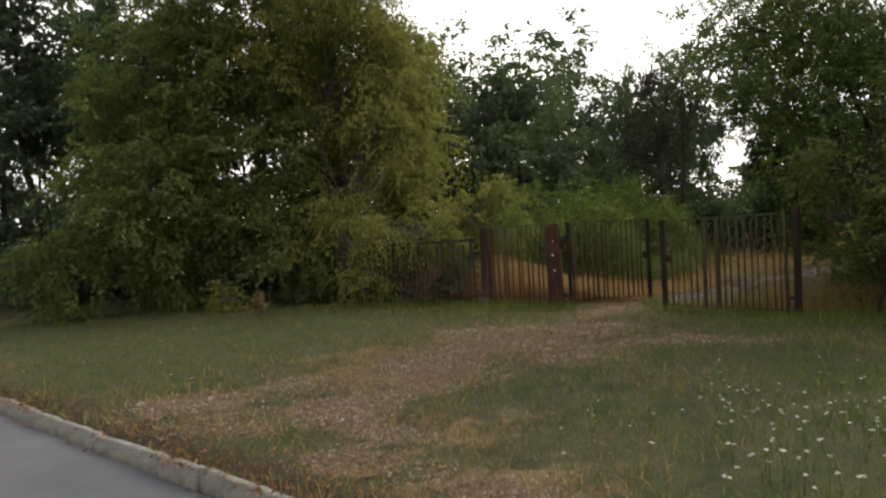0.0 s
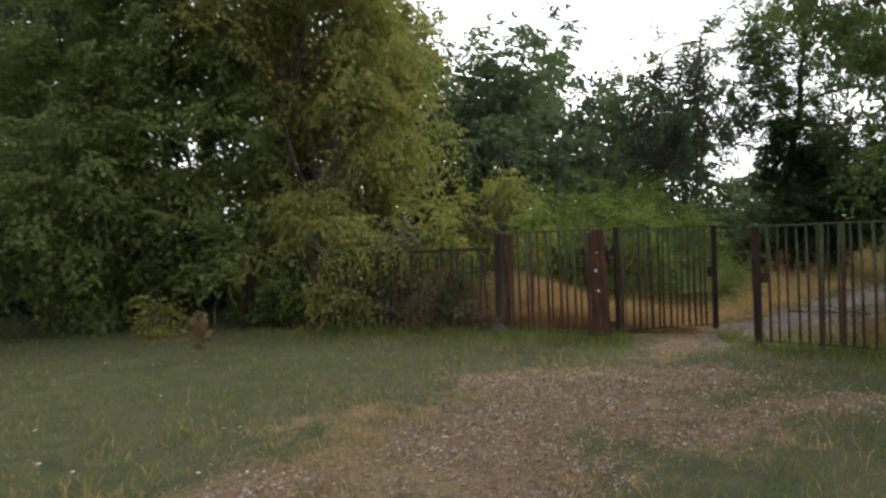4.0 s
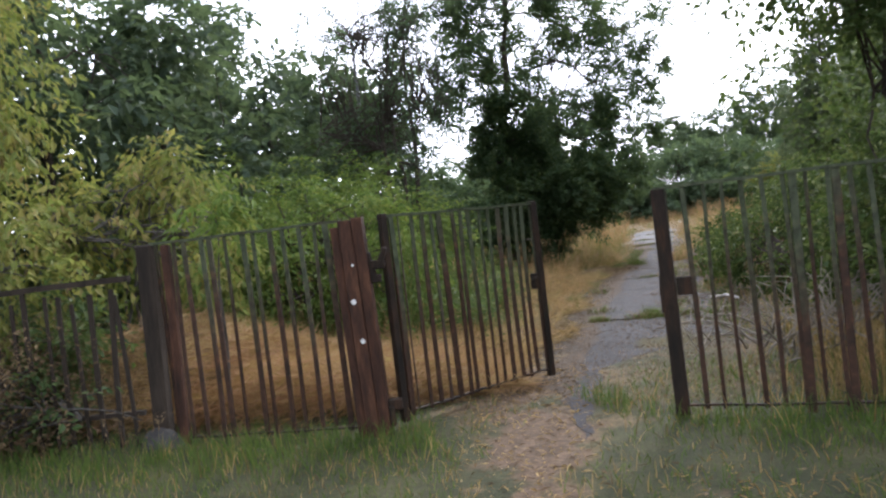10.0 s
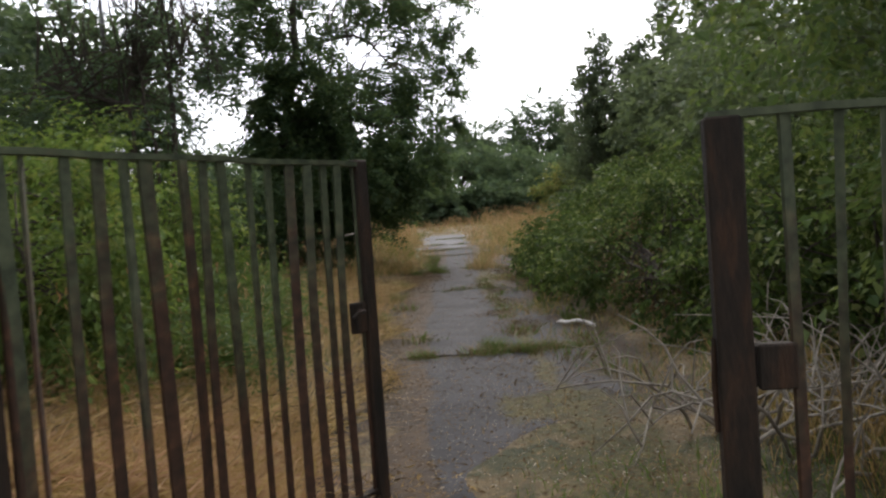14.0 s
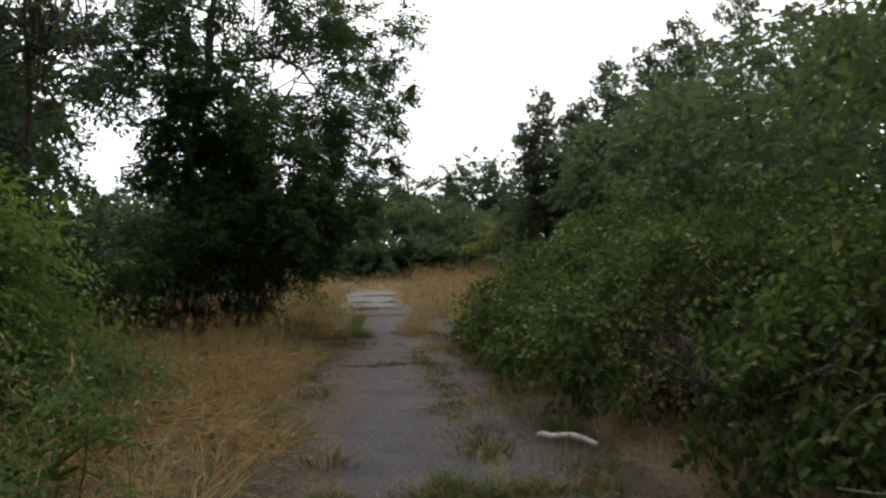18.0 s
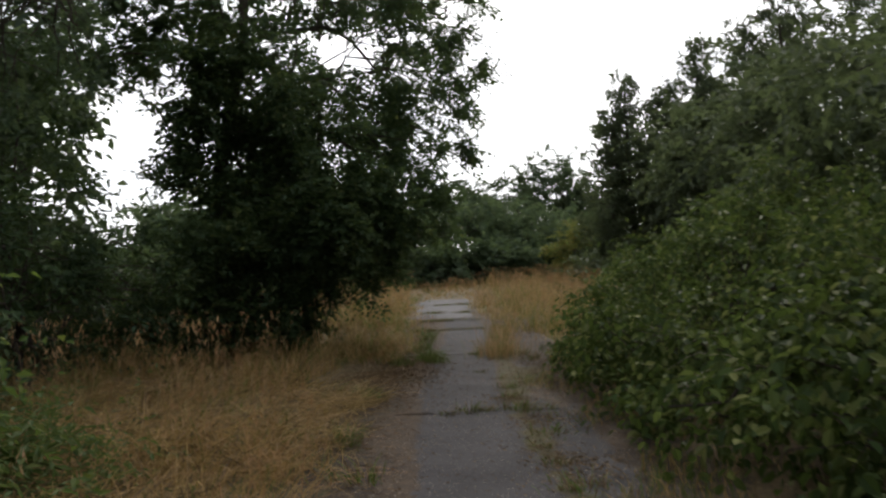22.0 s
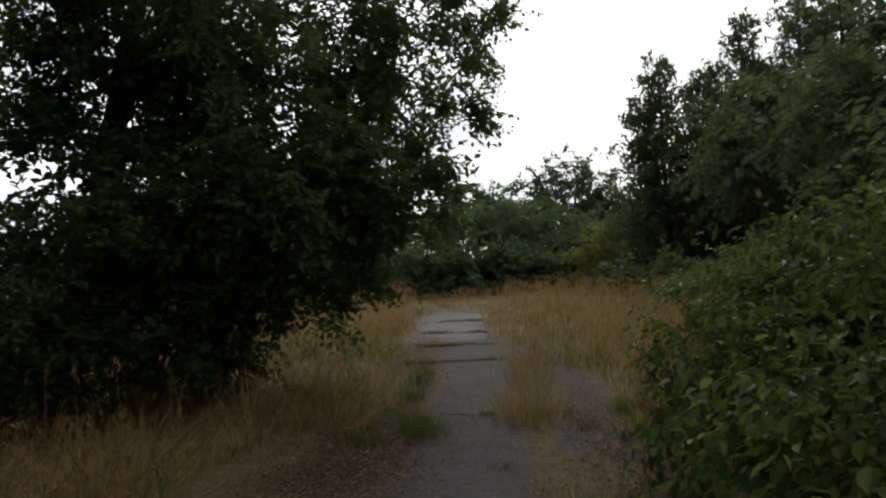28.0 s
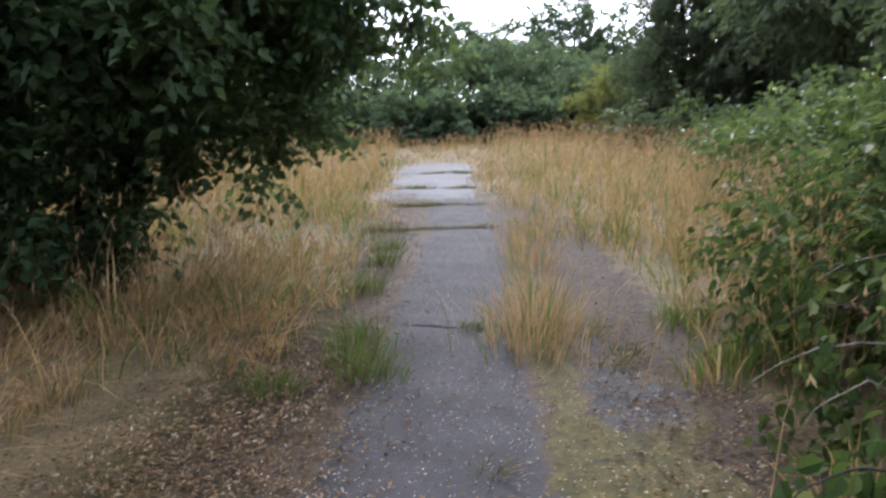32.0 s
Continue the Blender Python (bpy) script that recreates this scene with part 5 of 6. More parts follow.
def far_trees():
    q = np.random.default_rng(99)
    spots = [(21.5 + i * 1.65 + q.normal(0, 0.4), 67.5 - 0.52 * i + (0, 4.5, 2.2)[i % 3] + q.normal(0, 0.5), 6.1 + (0.5, -0.3, 0.8, 0.1)[i % 4]) for i in range(14)]
    spots += [(54 + 2.05 * i, 103.0 - 1.03 * i, (14.0, 14.6, 13.4, 13.2, 14.2, 17.2, 19.4, 17.0, 14.0, 13.6, 14.0)[i]) for i in range(11)]
    spots += [(53.0, 64.0, 9.0), (47.0, 58.0, 9.0), (42.0, 52.0, 9.5), (12.0, 60.0, 6.5), (6.0, 60.0, 4.0), (0.0, 57.0, 8.0), (-7.0, 52.0, 12.0), (-14.0, 46.0, 14.0), (-22.0, 42.0, 14.0), (-32.0, 36.0, 13.0), (-30.0, 26.0, 8.0), (-36.0, 20.0, 8.0), (24.0, 14.0, 9.0), (19.0, 7.0, 9.0), (17.0, 66.0, 7.5), (14.5, 63.0, 7.0), (10.0, 62.0, 6.0)]
    for k, (x, y, h) in enumerate(spots):
        g = float(gz([x], [y])[0])
        r = 2.6 + q.random() * 0.8
        lobes = [(x, y, g + h * 0.6, r, r, h * 0.36)] + [(x + q.normal(0, r * 0.6), y + q.normal(0, r * 0.6), g + h * (0.25 + 0.5 * q.random()), r * 0.65, r * 0.65, h * 0.2) for j in range(4)] + [(x + q.normal(0, r * 0.8), y + q.normal(0, r * 0.6), g + 1.1, r * 0.9, r * 0.9, 1.5) for j in range(3)]
        tree("far_tree", (x, y), lobes, L_FAR_HAZED, M_BARK, "distant green tree closing the clearing, haze painted into its leaf colour", stems=1, radius=0.16, boughs=150 if y > 90 else 110, per=8, sprays=4, spread=1.0, leaf=0.46 if y > 90 else 0.34, droop=0.25, seed=200 + k, twigs=24, floor=gz, shell=0.5, group="far trees", ratio=0.62, gaps=-0.9)
    for k in range(22):
        x, y = (19.0 + 1.35 * k, 62.5 - 0.35 * k + q.normal(0, 0.8)) if k < 18 else (8.0 + 3.0 * (k - 18), 52.0 + 2.6 * (k - 18))
        g = float(gz([x], [y])[0])
        tree("hedge_bush", (x, y), [(x, y, g + 1.3, 1.6, 1.4, 1.5), (x + 0.9, y + 0.6, g + 1.0, 1.3, 1.2, 1.3), (x - 0.8, y, g + 0.9, 1.3, 1.2, 1.2)], L_FAR_HAZED, M_BARK, "green bush along the foot of the far trees", category="bush", stems=2, radius=0.03, boughs=55, per=8, sprays=4, spread=0.8, leaf=0.34, droop=0.25, seed=320 + k, twigs=9, floor=gz, shell=0.3, group="far hedge", ratio=0.6, gaps=-0.5, lumps=0)
    for k in range(27):
        x, y = (-34.0 + 2.5 * k + q.normal(0, 0.7), 30.0 + 1.25 * k + q.normal(0, 1.0)) if k < 15 else (-17.0 + 2.2 * (k - 15), 30.5 + 0.5 * (k - 15)) if k < 21 else (-7.4 + 1.6 * (k - 21), 32.5 + 0.35 * (k - 21))
        g = float(gz([x], [y])[0])
        tree("wood_edge_bush", (x, y), [(x, y, g + 2.1, 2.4 if k < 21 else 1.7, 2.0, 2.3 if k < 21 else 2.6), (x + 1.4, y + 0.6, g + 1.4, 1.8, 1.6, 1.6), (x - 1.3, y, g + 1.3, 1.8, 1.6, 1.6)], L_WOOD_HAZED, M_BARK, "green undergrowth at the edge of the wood", category="bush", stems=2, radius=0.03, boughs=70, per=8, sprays=4, spread=0.9, leaf=0.32, droop=0.25, seed=350 + k, twigs=9, floor=gz, shell=0.3, group="wood edge", ratio=0.6, gaps=-0.5, lumps=0)
    tree("light_bush", (34.0, 55.2), [(34.0, 55.2, 3.2, 1.5, 1.4, 1.7), (33.2, 55.0, 2.4, 1.3, 1.2, 1.3), (35.0, 55.2, 2.3, 1.3, 1.2, 1.3)], L_ELDER, M_BARK, "light green round bush before the far trees", category="bush", stems=3, radius=0.05, boughs=120, per=8, sprays=6, spread=0.55, leaf=0.22, droop=0.2, seed=300, twigs=20, floor=gz)


far_trees()


def pine(x, y, top, seed):
    """A ragged pine with upswept boughs, dense below and open at its tip."""
    r = np.random.default_rng(seed)
    z = float(gz([x], [y])[0])
    h = top - z
    root = tagged(new("pine"), "ragged dark pine rising behind the thicket", "tree", "pines behind the thicket")
    root.location = (x, y, z)
    lean = r.normal(0, 0.25, 2)
    part("trunk", mesh_of("trunk", *tube([(0, 0, -0.1), (lean[0] * 0.6, lean[1] * 0.6, h * 0.5), (lean[0], lean[1], h * 0.98)], [0.20, 0.12, 0.02], 8), M_BARK, smooth=True), root)
    at, al, boughs = [], [], []
    for i in range(96):
        f = 0.05 + 0.93 * ((i // 4) * 4 + r.random() * 1.5) / 96
        a = i * 1.9 + r.normal(0, 0.4)
        L = (h * 0.27 * (1 - f) ** 0.8 + 0.45) * (0.5 + 0.65 * r.random())
        s = np.array([lean[0] * f, lean[1] * f, f * h])
        e = s + np.array([math.cos(a) * L, math.sin(a) * L, (0.12 + 0.5 * f) * L + r.normal(0, 0.12)])
        boughs.append(tube(np.array([s, (s + e) / 2 - (0, 0, 0.06 * L), e]), [0.03, 0.02, 0.006], 4))
        for k in range(2 + int(2.2 * L)):
            c = s + (e - s) * (0.3 + 0.75 * r.random()) + r.normal(0, 0.16, 3)
            n = 11
            at.append(c + r.normal(0, 0.17, (n, 3)))
            al.append(unit((e - s)[None] * 0.4 / L + r.normal(0, 0.6, (n, 3)) + np.array([0, 0, 0.35])))
    at, al = np.concatenate(at), np.concatenate(al)
    tagged(part("branchwork", mesh_of("branchwork", *joined(boughs), M_BARK), root), kind="stuff")
    v, f = leaves(at, al, r.normal(0, 1, at.shape), 0.40, 0.115)
    part("crown", mesh_of("crown", v, f, L_PINE_HAZED), root)


for k, (x, y, top) in enumerate(((34.2, 51.7, 11.0), (35.1, 50.9, 13.1), (36.3, 49.3, 12.2), (37.7, 47.9, 14.8), (39.2, 45.9, 15.8), (40.6, 43.9, 17.4), (42.0, 41.5, 18.4), (40.2, 49.0, 13.0), (42.5, 46.0, 16.0), (43.5, 38.5, 17.0))):
    pine(x, y, top, 400 + k)


def mast():
    """A street lamp mast with a curved arm, behind the trees."""
    root = tagged(new("street_lamp"), "grey street lamp mast with a curved arm above the trees", "street lamp")
    root.location = (2.05, 36.2, float(gz([2.05], [36.2])[0]))
    part("mast", mesh_of("mast", *tube([(0, 0, -0.1), (0, 0, 5.0), (0, 0, 9.0)], [0.09, 0.07, 0.05], 9), M_LAMP, smooth=True), root)
    part("arm", mesh_of("arm", *tube([(0, 0, 9.0), (0.12, 0, 9.35), (0.45, -0.05, 9.62), (0.95, -0.1, 9.75)], [0.045, 0.04, 0.035, 0.03], 8), M_LAMP, smooth=True), root)
    part("lamp_head", block("lamp_head", (0.6, 0.22, 0.12), M_LAMP, 0.03), root, "", pose(1.2, -0.12, 9.70, 0, -6, -5))


mast()

# ---- grasses and small growth ----


def scatter(n, x0, x1, y0, y1, seed):
    r = np.random.default_rng(seed)
    return np.column_stack([x0 + (x1 - x0) * r.random(n), y0 + (y1 - y0) * r.random(n)]), r


def grass(name, xy, height, width, lean, seed, dryness, label, mats=None, bend=0.35):
    """A stand of grass as one sheet of blades; dryness picks green or straw for each blade."""
    v, f = blades(on_ground(xy, -0.01), height, width, lean, seed, bend)
    r = np.random.default_rng(seed + 5)
    pick = r.random(len(xy))
    idx = np.where(pick < dryness, np.where(pick < dryness * 0.3, 2, 1), 0)
    ob = new(name, mesh_of(name, v, f, mats or [G_GREEN, G_STRAW, G_BROWN], np.repeat(idx, 3)))
    return tagged(ob, label, "grass", kind="stuff")


def verge_grass():
    xy, r = scatter(190000, -17, 9, 2.5, 19, 501)
    d = kerb_distance(xy[:, 0], xy[:, 1])
    x, y = xy[:, 0], xy[:, 1]
    dist = np.hypot(x + 1.5, y - 6)
    tuft = wave(x, y, 3.3, 8.0)
    sl, ul = lane_coords(x, y)
    lane = ((sl > 4.3) & (np.abs(ul) < 1.3)) | ((sl > 3.0) & (ul > -1.1) & (ul < -0.1)) | ((sl > 2.2) & (ul > -0.85) & (ul < -0.15))
    bare = bare_mask(x, y)
    keep = (d > 0.03) & (d < 13.2) & (r.random(len(xy)) < np.clip(1.25 - dist / 16, 0.3, 1)) & (bare + r.normal(0, 0.2, len(xy)) < 0.20 + 0.32 * tuft) & ~lane
    xy, tuft, bare = xy[keep], tuft[keep], bare[keep]
    x, y, d = xy[:, 0], xy[:, 1], d[keep]
    g = wave(x, y, 0.8, 2.0)
    lush = smooth01(9.0, 11.5, d) * 0.8 + smooth01(0.5, 3.0, x) * 0.6
    h = (0.04 + 0.10 * r.random(len(xy)) ** 2) * (1 + 0.5 * tuft) * (1 + 0.5 * lush)
    h = np.where(r.random(len(xy)) < 0.008, h * 1.9, h) * np.where(d > 8.5, 0.8, 1.0)
    dry = np.clip(0.52 + 0.35 * g - 0.72 * lush + 0.5 * smooth01(1.5, 0, d) + 0.4 * bare - 0.25 * smooth01(-4, -8, x), 0.05, 0.95)
    grass("verge_grass", xy, np.clip(h, 0.03, 0.42), np.full(len(xy), 0.0065), 1.1, 502, dry * 0.85, "short patchy green and dry grass on the verge")
    # gravel on the trodden ground
    q, r = scatter(110000, -6, 3, 4.0, 17, 505)
    q = q[(bare_mask(q[:, 0], q[:, 1]) + r.normal(0, 0.12, len(q)) > 0.24) & (q[:, 1] < 13.0 + r.normal(0, 0.3, len(q))) & (kerb_distance(q[:, 0], q[:, 1]) > 0.1)][:20000]
    n = len(q)
    s = (0.006 + 0.022 * r.random(n) ** 3)[:, None]
    c = on_ground(q, 0.003)
    tet = np.array([(1, 0, -0.3), (-0.5, 0.87, -0.3), (-0.5, -0.87, -0.3), (0, 0, 0.75)])
    a = r.random(n) * 6.283
    rot = np.stack([np.stack([np.cos(a), -np.sin(a)], -1), np.stack([np.sin(a), np.cos(a)], -1)], 1)
    base = np.broadcast_to(tet, (n, 4, 3)).copy() * (0.7 + 0.6 * r.random((n, 4, 1)))
    base[..., :2] = np.einsum("nij,nkj->nki", rot, base[..., :2])
    v = (c[:, None] + base * s[:, None]).reshape(-1, 3)
    k = np.arange(n)[:, None] * 4
    f = np.concatenate([k + np.array([[0, 1, 3]]), k + np.array([[1, 2, 3]]), k + np.array([[2, 0, 3]])], 1).reshape(-1, 3)
    tagged(new("gravel", mesh_of("gravel", v, f, M_GRAVEL)), "small grey gravel on the trodden ground", "gravel", kind="stuff")
    q, r = scatter(60000, -7, 3.5, 3.6, 17, 507)
    q = q[(bare_mask(q[:, 0], q[:, 1]) + r.normal(0, 0.2, len(q)) > 0.05) & (kerb_distance(q[:, 0], q[:, 1]) > 0.1)][:16000]
    n = len(q)
    v, f = leaves(on_ground(q, 0.012), r.normal(0, 1, (n, 3)) * np.array([1, 1, 0.2]), r.normal(0, 0.4, (n, 3)) + np.array([0, 0, 1.0]), 0.02 + 0.07 * r.random(n) ** 2, 0.004 + 0.016 * r.random(n) ** 2)
    tagged(new("verge_litter", mesh_of("verge_litter", v, f, [M_LITTER, G_STRAW], np.repeat((r.random(n) < 0.5).astype(int), 2))), "dry leaf bits and straw on the trodden ground", "leaf litter", kind="stuff")


verge_grass()


def gate_grass():
    xy, r = scatter(120000, -8, 6.0, 10.8, 17.5, 511)
    x, y = xy[:, 0], xy[:, 1]
    line = np.where(x < -1.2, 15.6 - 0.45 * (x + 1.4), np.where(x > 0.6, np.maximum(14.6 - 0.79 * (x - 0.68), 13.1 - 0.2 * (x - 2.6)), 15.6))
    ahead = line - y
    lush = np.exp(-((ahead - 0.45) / 0.6) ** 2)
    keep = (ahead > -0.15) & (ahead < 2.3) & ((x < -1.0) | (x > 0.3)) & (bare_mask(x, y) + r.normal(0, 0.12, len(x)) < 0.08) & (r.random(len(x)) < 0.16 + 0.75 * lush)
    xy, lush = xy[keep], lush[keep]
    h = (0.05 + 0.20 * r.random(len(xy)) ** 1.8) * (0.55 + 0.5 * lush) * (1 + 0.35 * wave(xy[:, 0], xy[:, 1], 3.0, 2.0))
    grass("tall_green_grass", xy, h, np.full(len(xy), 0.0065), 0.7, 512, 0.10 + 0.25 * (1 - lush), "lush tall green grass along the gate's foot")
    xy, r = scatter(9000, 1.0, 4.6, 13.4, 16.9, 515)
    x, y = xy[:, 0], xy[:, 1]
    s, u = lane_coords(x, y)
    xy = xy[(y > 14.85 - 0.79 * (x - 0.68)) & ((u > 1.45) | (s < 2.6) & (u > 0.8)) & (r.random(len(xy)) < 0.75 + 0.4 * wave(x, y, 2.0, 5.0))]
    h = 0.16 + 0.42 * r.random(len(xy)) ** 1.5
    grass("withered_grass", xy, h, np.full(len(xy), 0.007), 0.8, 516, np.full(len(xy), 0.88), "withered brown grass behind the open gate leaf", bend=0.6)


gate_grass()


def meadow_edges(x, y, s, u):
    """Where tall grass stands: left of the lane, right of it past the thicket, and across its far end."""
    d = kerb_distance(x, y)
    left = (u < -1.22 - 0.45 * smooth01(26, 29, s) - 0.2 * np.sin(s * 1.1) - 0.12 * np.sin(s * 3.7) - 1.15 * np.exp(-((s - 18.0) / 1.5) ** 2)) & (u > -9 - s * 0.25) & (d > 13.0) & (y > 15.95 - 0.45 * (x + 1.4))
    right = (u > np.where(s > 17.5, 1.6 + 0.22 * np.sin(s * 0.9) - 0.95 * smooth01(23.5, 26.5, s), 99)) & (u < 6 + s * 0.28)
    return left | right | ((s > 39.7) & (np.abs(u) < 2.4))


def dry_meadow():
    """Tall straw-coloured grass inside the gate, in clumps on both sides of the lane."""
    c, r = scatter(39000, -7, 34, 15.0, 66, 521)
    s, u = lane_coords(c[:, 0], c[:, 1])
    dist = np.hypot(c[:, 0] - 5, c[:, 1] - 22)
    patch = wave(c[:, 0], c[:, 1], 1.3, 6.0)
    keep = meadow_edges(c[:, 0], c[:, 1], s, u) & (r.random(len(c)) < np.clip(1.35 - dist / 30, 0.25, 1) * np.clip(0.62 + 0.6 * patch, 0.12, 1))
    c, s, u, dist, patch = c[keep], s[keep], u[keep], dist[keep], patch[keep]
    per = np.clip(17 - dist * 0.38, 6, 14).astype(int)
    at, way, k = clumped(c, per, 0.05 + 0.05 * r.random(len(c)) + 0.0025 * dist, 522, (0.06, -0.05))
    n = len(at)
    edge = 0.45 + 0.55 * smooth01(1.2, 2.6, np.abs(u))
    tall = (0.24 + 0.50 * r.random(len(c)) ** 1.4) * edge * (1 + 0.3 * patch) * np.where(u > 0, 1.35, np.where(s > 19, 1.2, 1.3))
    h = np.clip(tall[k] * (0.45 + 0.75 * r.random(n)), 0.07, 1.15)
    lean = np.where(u < 0, np.where(s < 17, 1.1, 0.9), 0.6)[k][:, None]
    wide = (0.0065 + 0.00045 * dist[k]) * (0.7 + 0.6 * r.random(n))
    v, f = arching(on_ground(at, -0.01), way * lean, h, wide, np.where(lean[:, 0] > 1, 0.9, 0.45), 523)
    green = np.clip(0.16 - 0.16 * patch + 0.34 * np.exp(-((np.abs(u) - 1.75) / 0.55) ** 2) * (s > 15) + 0.12 * (s > 24), 0.03, 0.75)
    lush = r.random(len(c)) < green
    pick = r.random(n)
    idx = np.where(lush[k], np.where(pick < 0.75, 0, 1), np.where(pick < 0.10, 2, np.where(pick < 0.24, 0, 1)))
    tagged(new("dry_meadow_grass", mesh_of("dry_meadow_grass", v, f, [G_GREEN, G_STRAW, G_BROWN], np.repeat(idx, 5))), "tall straw-coloured grass in clumps beside the lane", "grass", kind="stuff")
    # seed heads on taller stalks
    q = r.random(len(c)) < np.where((u > 0) | (s > 20), 0.75, 0.22)
    q = np.repeat(np.flatnonzero(q), 3)
    xy = c[q] + r.normal(0, 0.16, (len(q), 2))
    hh = np.clip(tall[q] * 1.15 + 0.12 + 0.15 * r.random(len(q)), 0.35, 1.25)
    v, f = blades(on_ground(xy), hh, 0.004 + 0.00018 * dist[q], 0.35, 525, 0.2)
    tops = v.reshape(-1, 5, 3)[:, 4]
    rr = np.random.default_rng(526)
    n = len(q) * 3
    at = np.repeat(tops, 3, 0) + rr.normal(0, 0.018, (n, 3)) + np.array([0, 0, 1.0]) * (rr.random((n, 1)) * -0.13)
    lv, lf = leaves(at, rr.normal(0, 0.4, (n, 3)) + np.array([0, 0, 1.0]), rr.normal(0, 1, (n, 3)), 0.075, 0.012 + 0.0005 * np.repeat(dist[q], 3))
    vv, ff = joined([(v, f), (lv, lf)])
    tagged(new("seed_stalks", mesh_of("seed_stalks", vv, ff, [G_SEED])), "pale seed heads on dry stalks above the meadow", "grass", kind="stuff")


dry_meadow()


def lane_edge_grass():
    """Short dry and green growth between the lane and the thicket, and at the gate's inner side."""
    xy, r = scatter(120000, 0, 12, 14.8, 30, 527)
    s, u = lane_coords(xy[:, 0], xy[:, 1])
    keep = (((u > 0.9 + 0.25 * np.sin(s * 2.1)) & (u < 2.9)) | ((s < 6) & (u < 1.6) & (u > -0.25 + 0.25 * np.clip(s - 3.5, 0, 3)) & (r.random(len(xy)) < 0.75))) & (s > 1.8) & (s < 18) & (wave(xy[:, 0], xy[:, 1], 2.4, 4.0) + r.normal(0, 0.4, len(xy)) > 0.15)
    xy = xy[keep]
    n = len(xy)
    grass("lane_edge_grass", xy, (0.04 + 0.20 * r.random(n) ** 2) * np.where(s[keep] < 6.5, 0.75, 1.0), np.full(n, 0.006), 1.0, 528, np.full(n, 0.6), "short dry and mossy grass beside the lane")


lane_edge_grass()


def loose_stalks():
    """Long pale stalks bending over the matted grass."""
    xy, r = scatter(20000, -1, 13, 16.5, 34, 545)
    s, u = lane_coords(xy[:, 0], xy[:, 1])
    xy = xy[(u < -1.3) & (u > -5.0) & (s < 26) & (s > 3.5) & ((np.abs(s - 18.0) > 1.7) | (u < -2.3))]
    n = len(xy)
    a = r.normal(-0.6, 1.0, n)
    way = np.column_stack([np.cos(a), np.sin(a), np.zeros(n)]) * (0.5 + 0.7 * r.random(n))[:, None]
    v, f = arching(on_ground(xy), way, 0.35 + 0.45 * r.random(n), 0.006 + 0.005 * r.random(n), 1.1 + 0.4 * r.random(n), 546)
    tagged(new("loose_stalks", mesh_of("loose_stalks", v, f, [G_STRAW, G_SEED], np.repeat((r.random(n) < 0.35).astype(int), 5))), "long pale stalks bending over the dry grass", "grass", kind="stuff")


loose_stalks()


def tuft(name, label, seed, n, spread, height, dry, lean=0.7):
    """One tuft of grass: leaning blades round a common foot, green and dry apart."""
    r = np.random.default_rng(seed)
    at, way, _ = clumped(np.zeros((1, 2)), np.array([n]), spread, seed)
    h = height * (0.3 + 0.8 * r.random(n))
    pick = r.random(n) < dry
    root = tagged(new(name), label, "grass tuft", "tufts on the lane")
    for key, sel, mats in (("green_clump", ~pick, G_GREEN), ("dry_clump", pick, G_SEED if name == "dry_tuft" else G_BROWN)):
        m = int(sel.sum())
        if m:
            v, f = arching(np.column_stack([at[sel], np.full(m, -0.01)]), way[sel] * lean, h[sel], 0.0055, 0.5 + 0.6 * r.random(m), seed + 1)
            tagged(part(key, mesh_of(key, v, f, mats), root), kind="stuff")
    return root


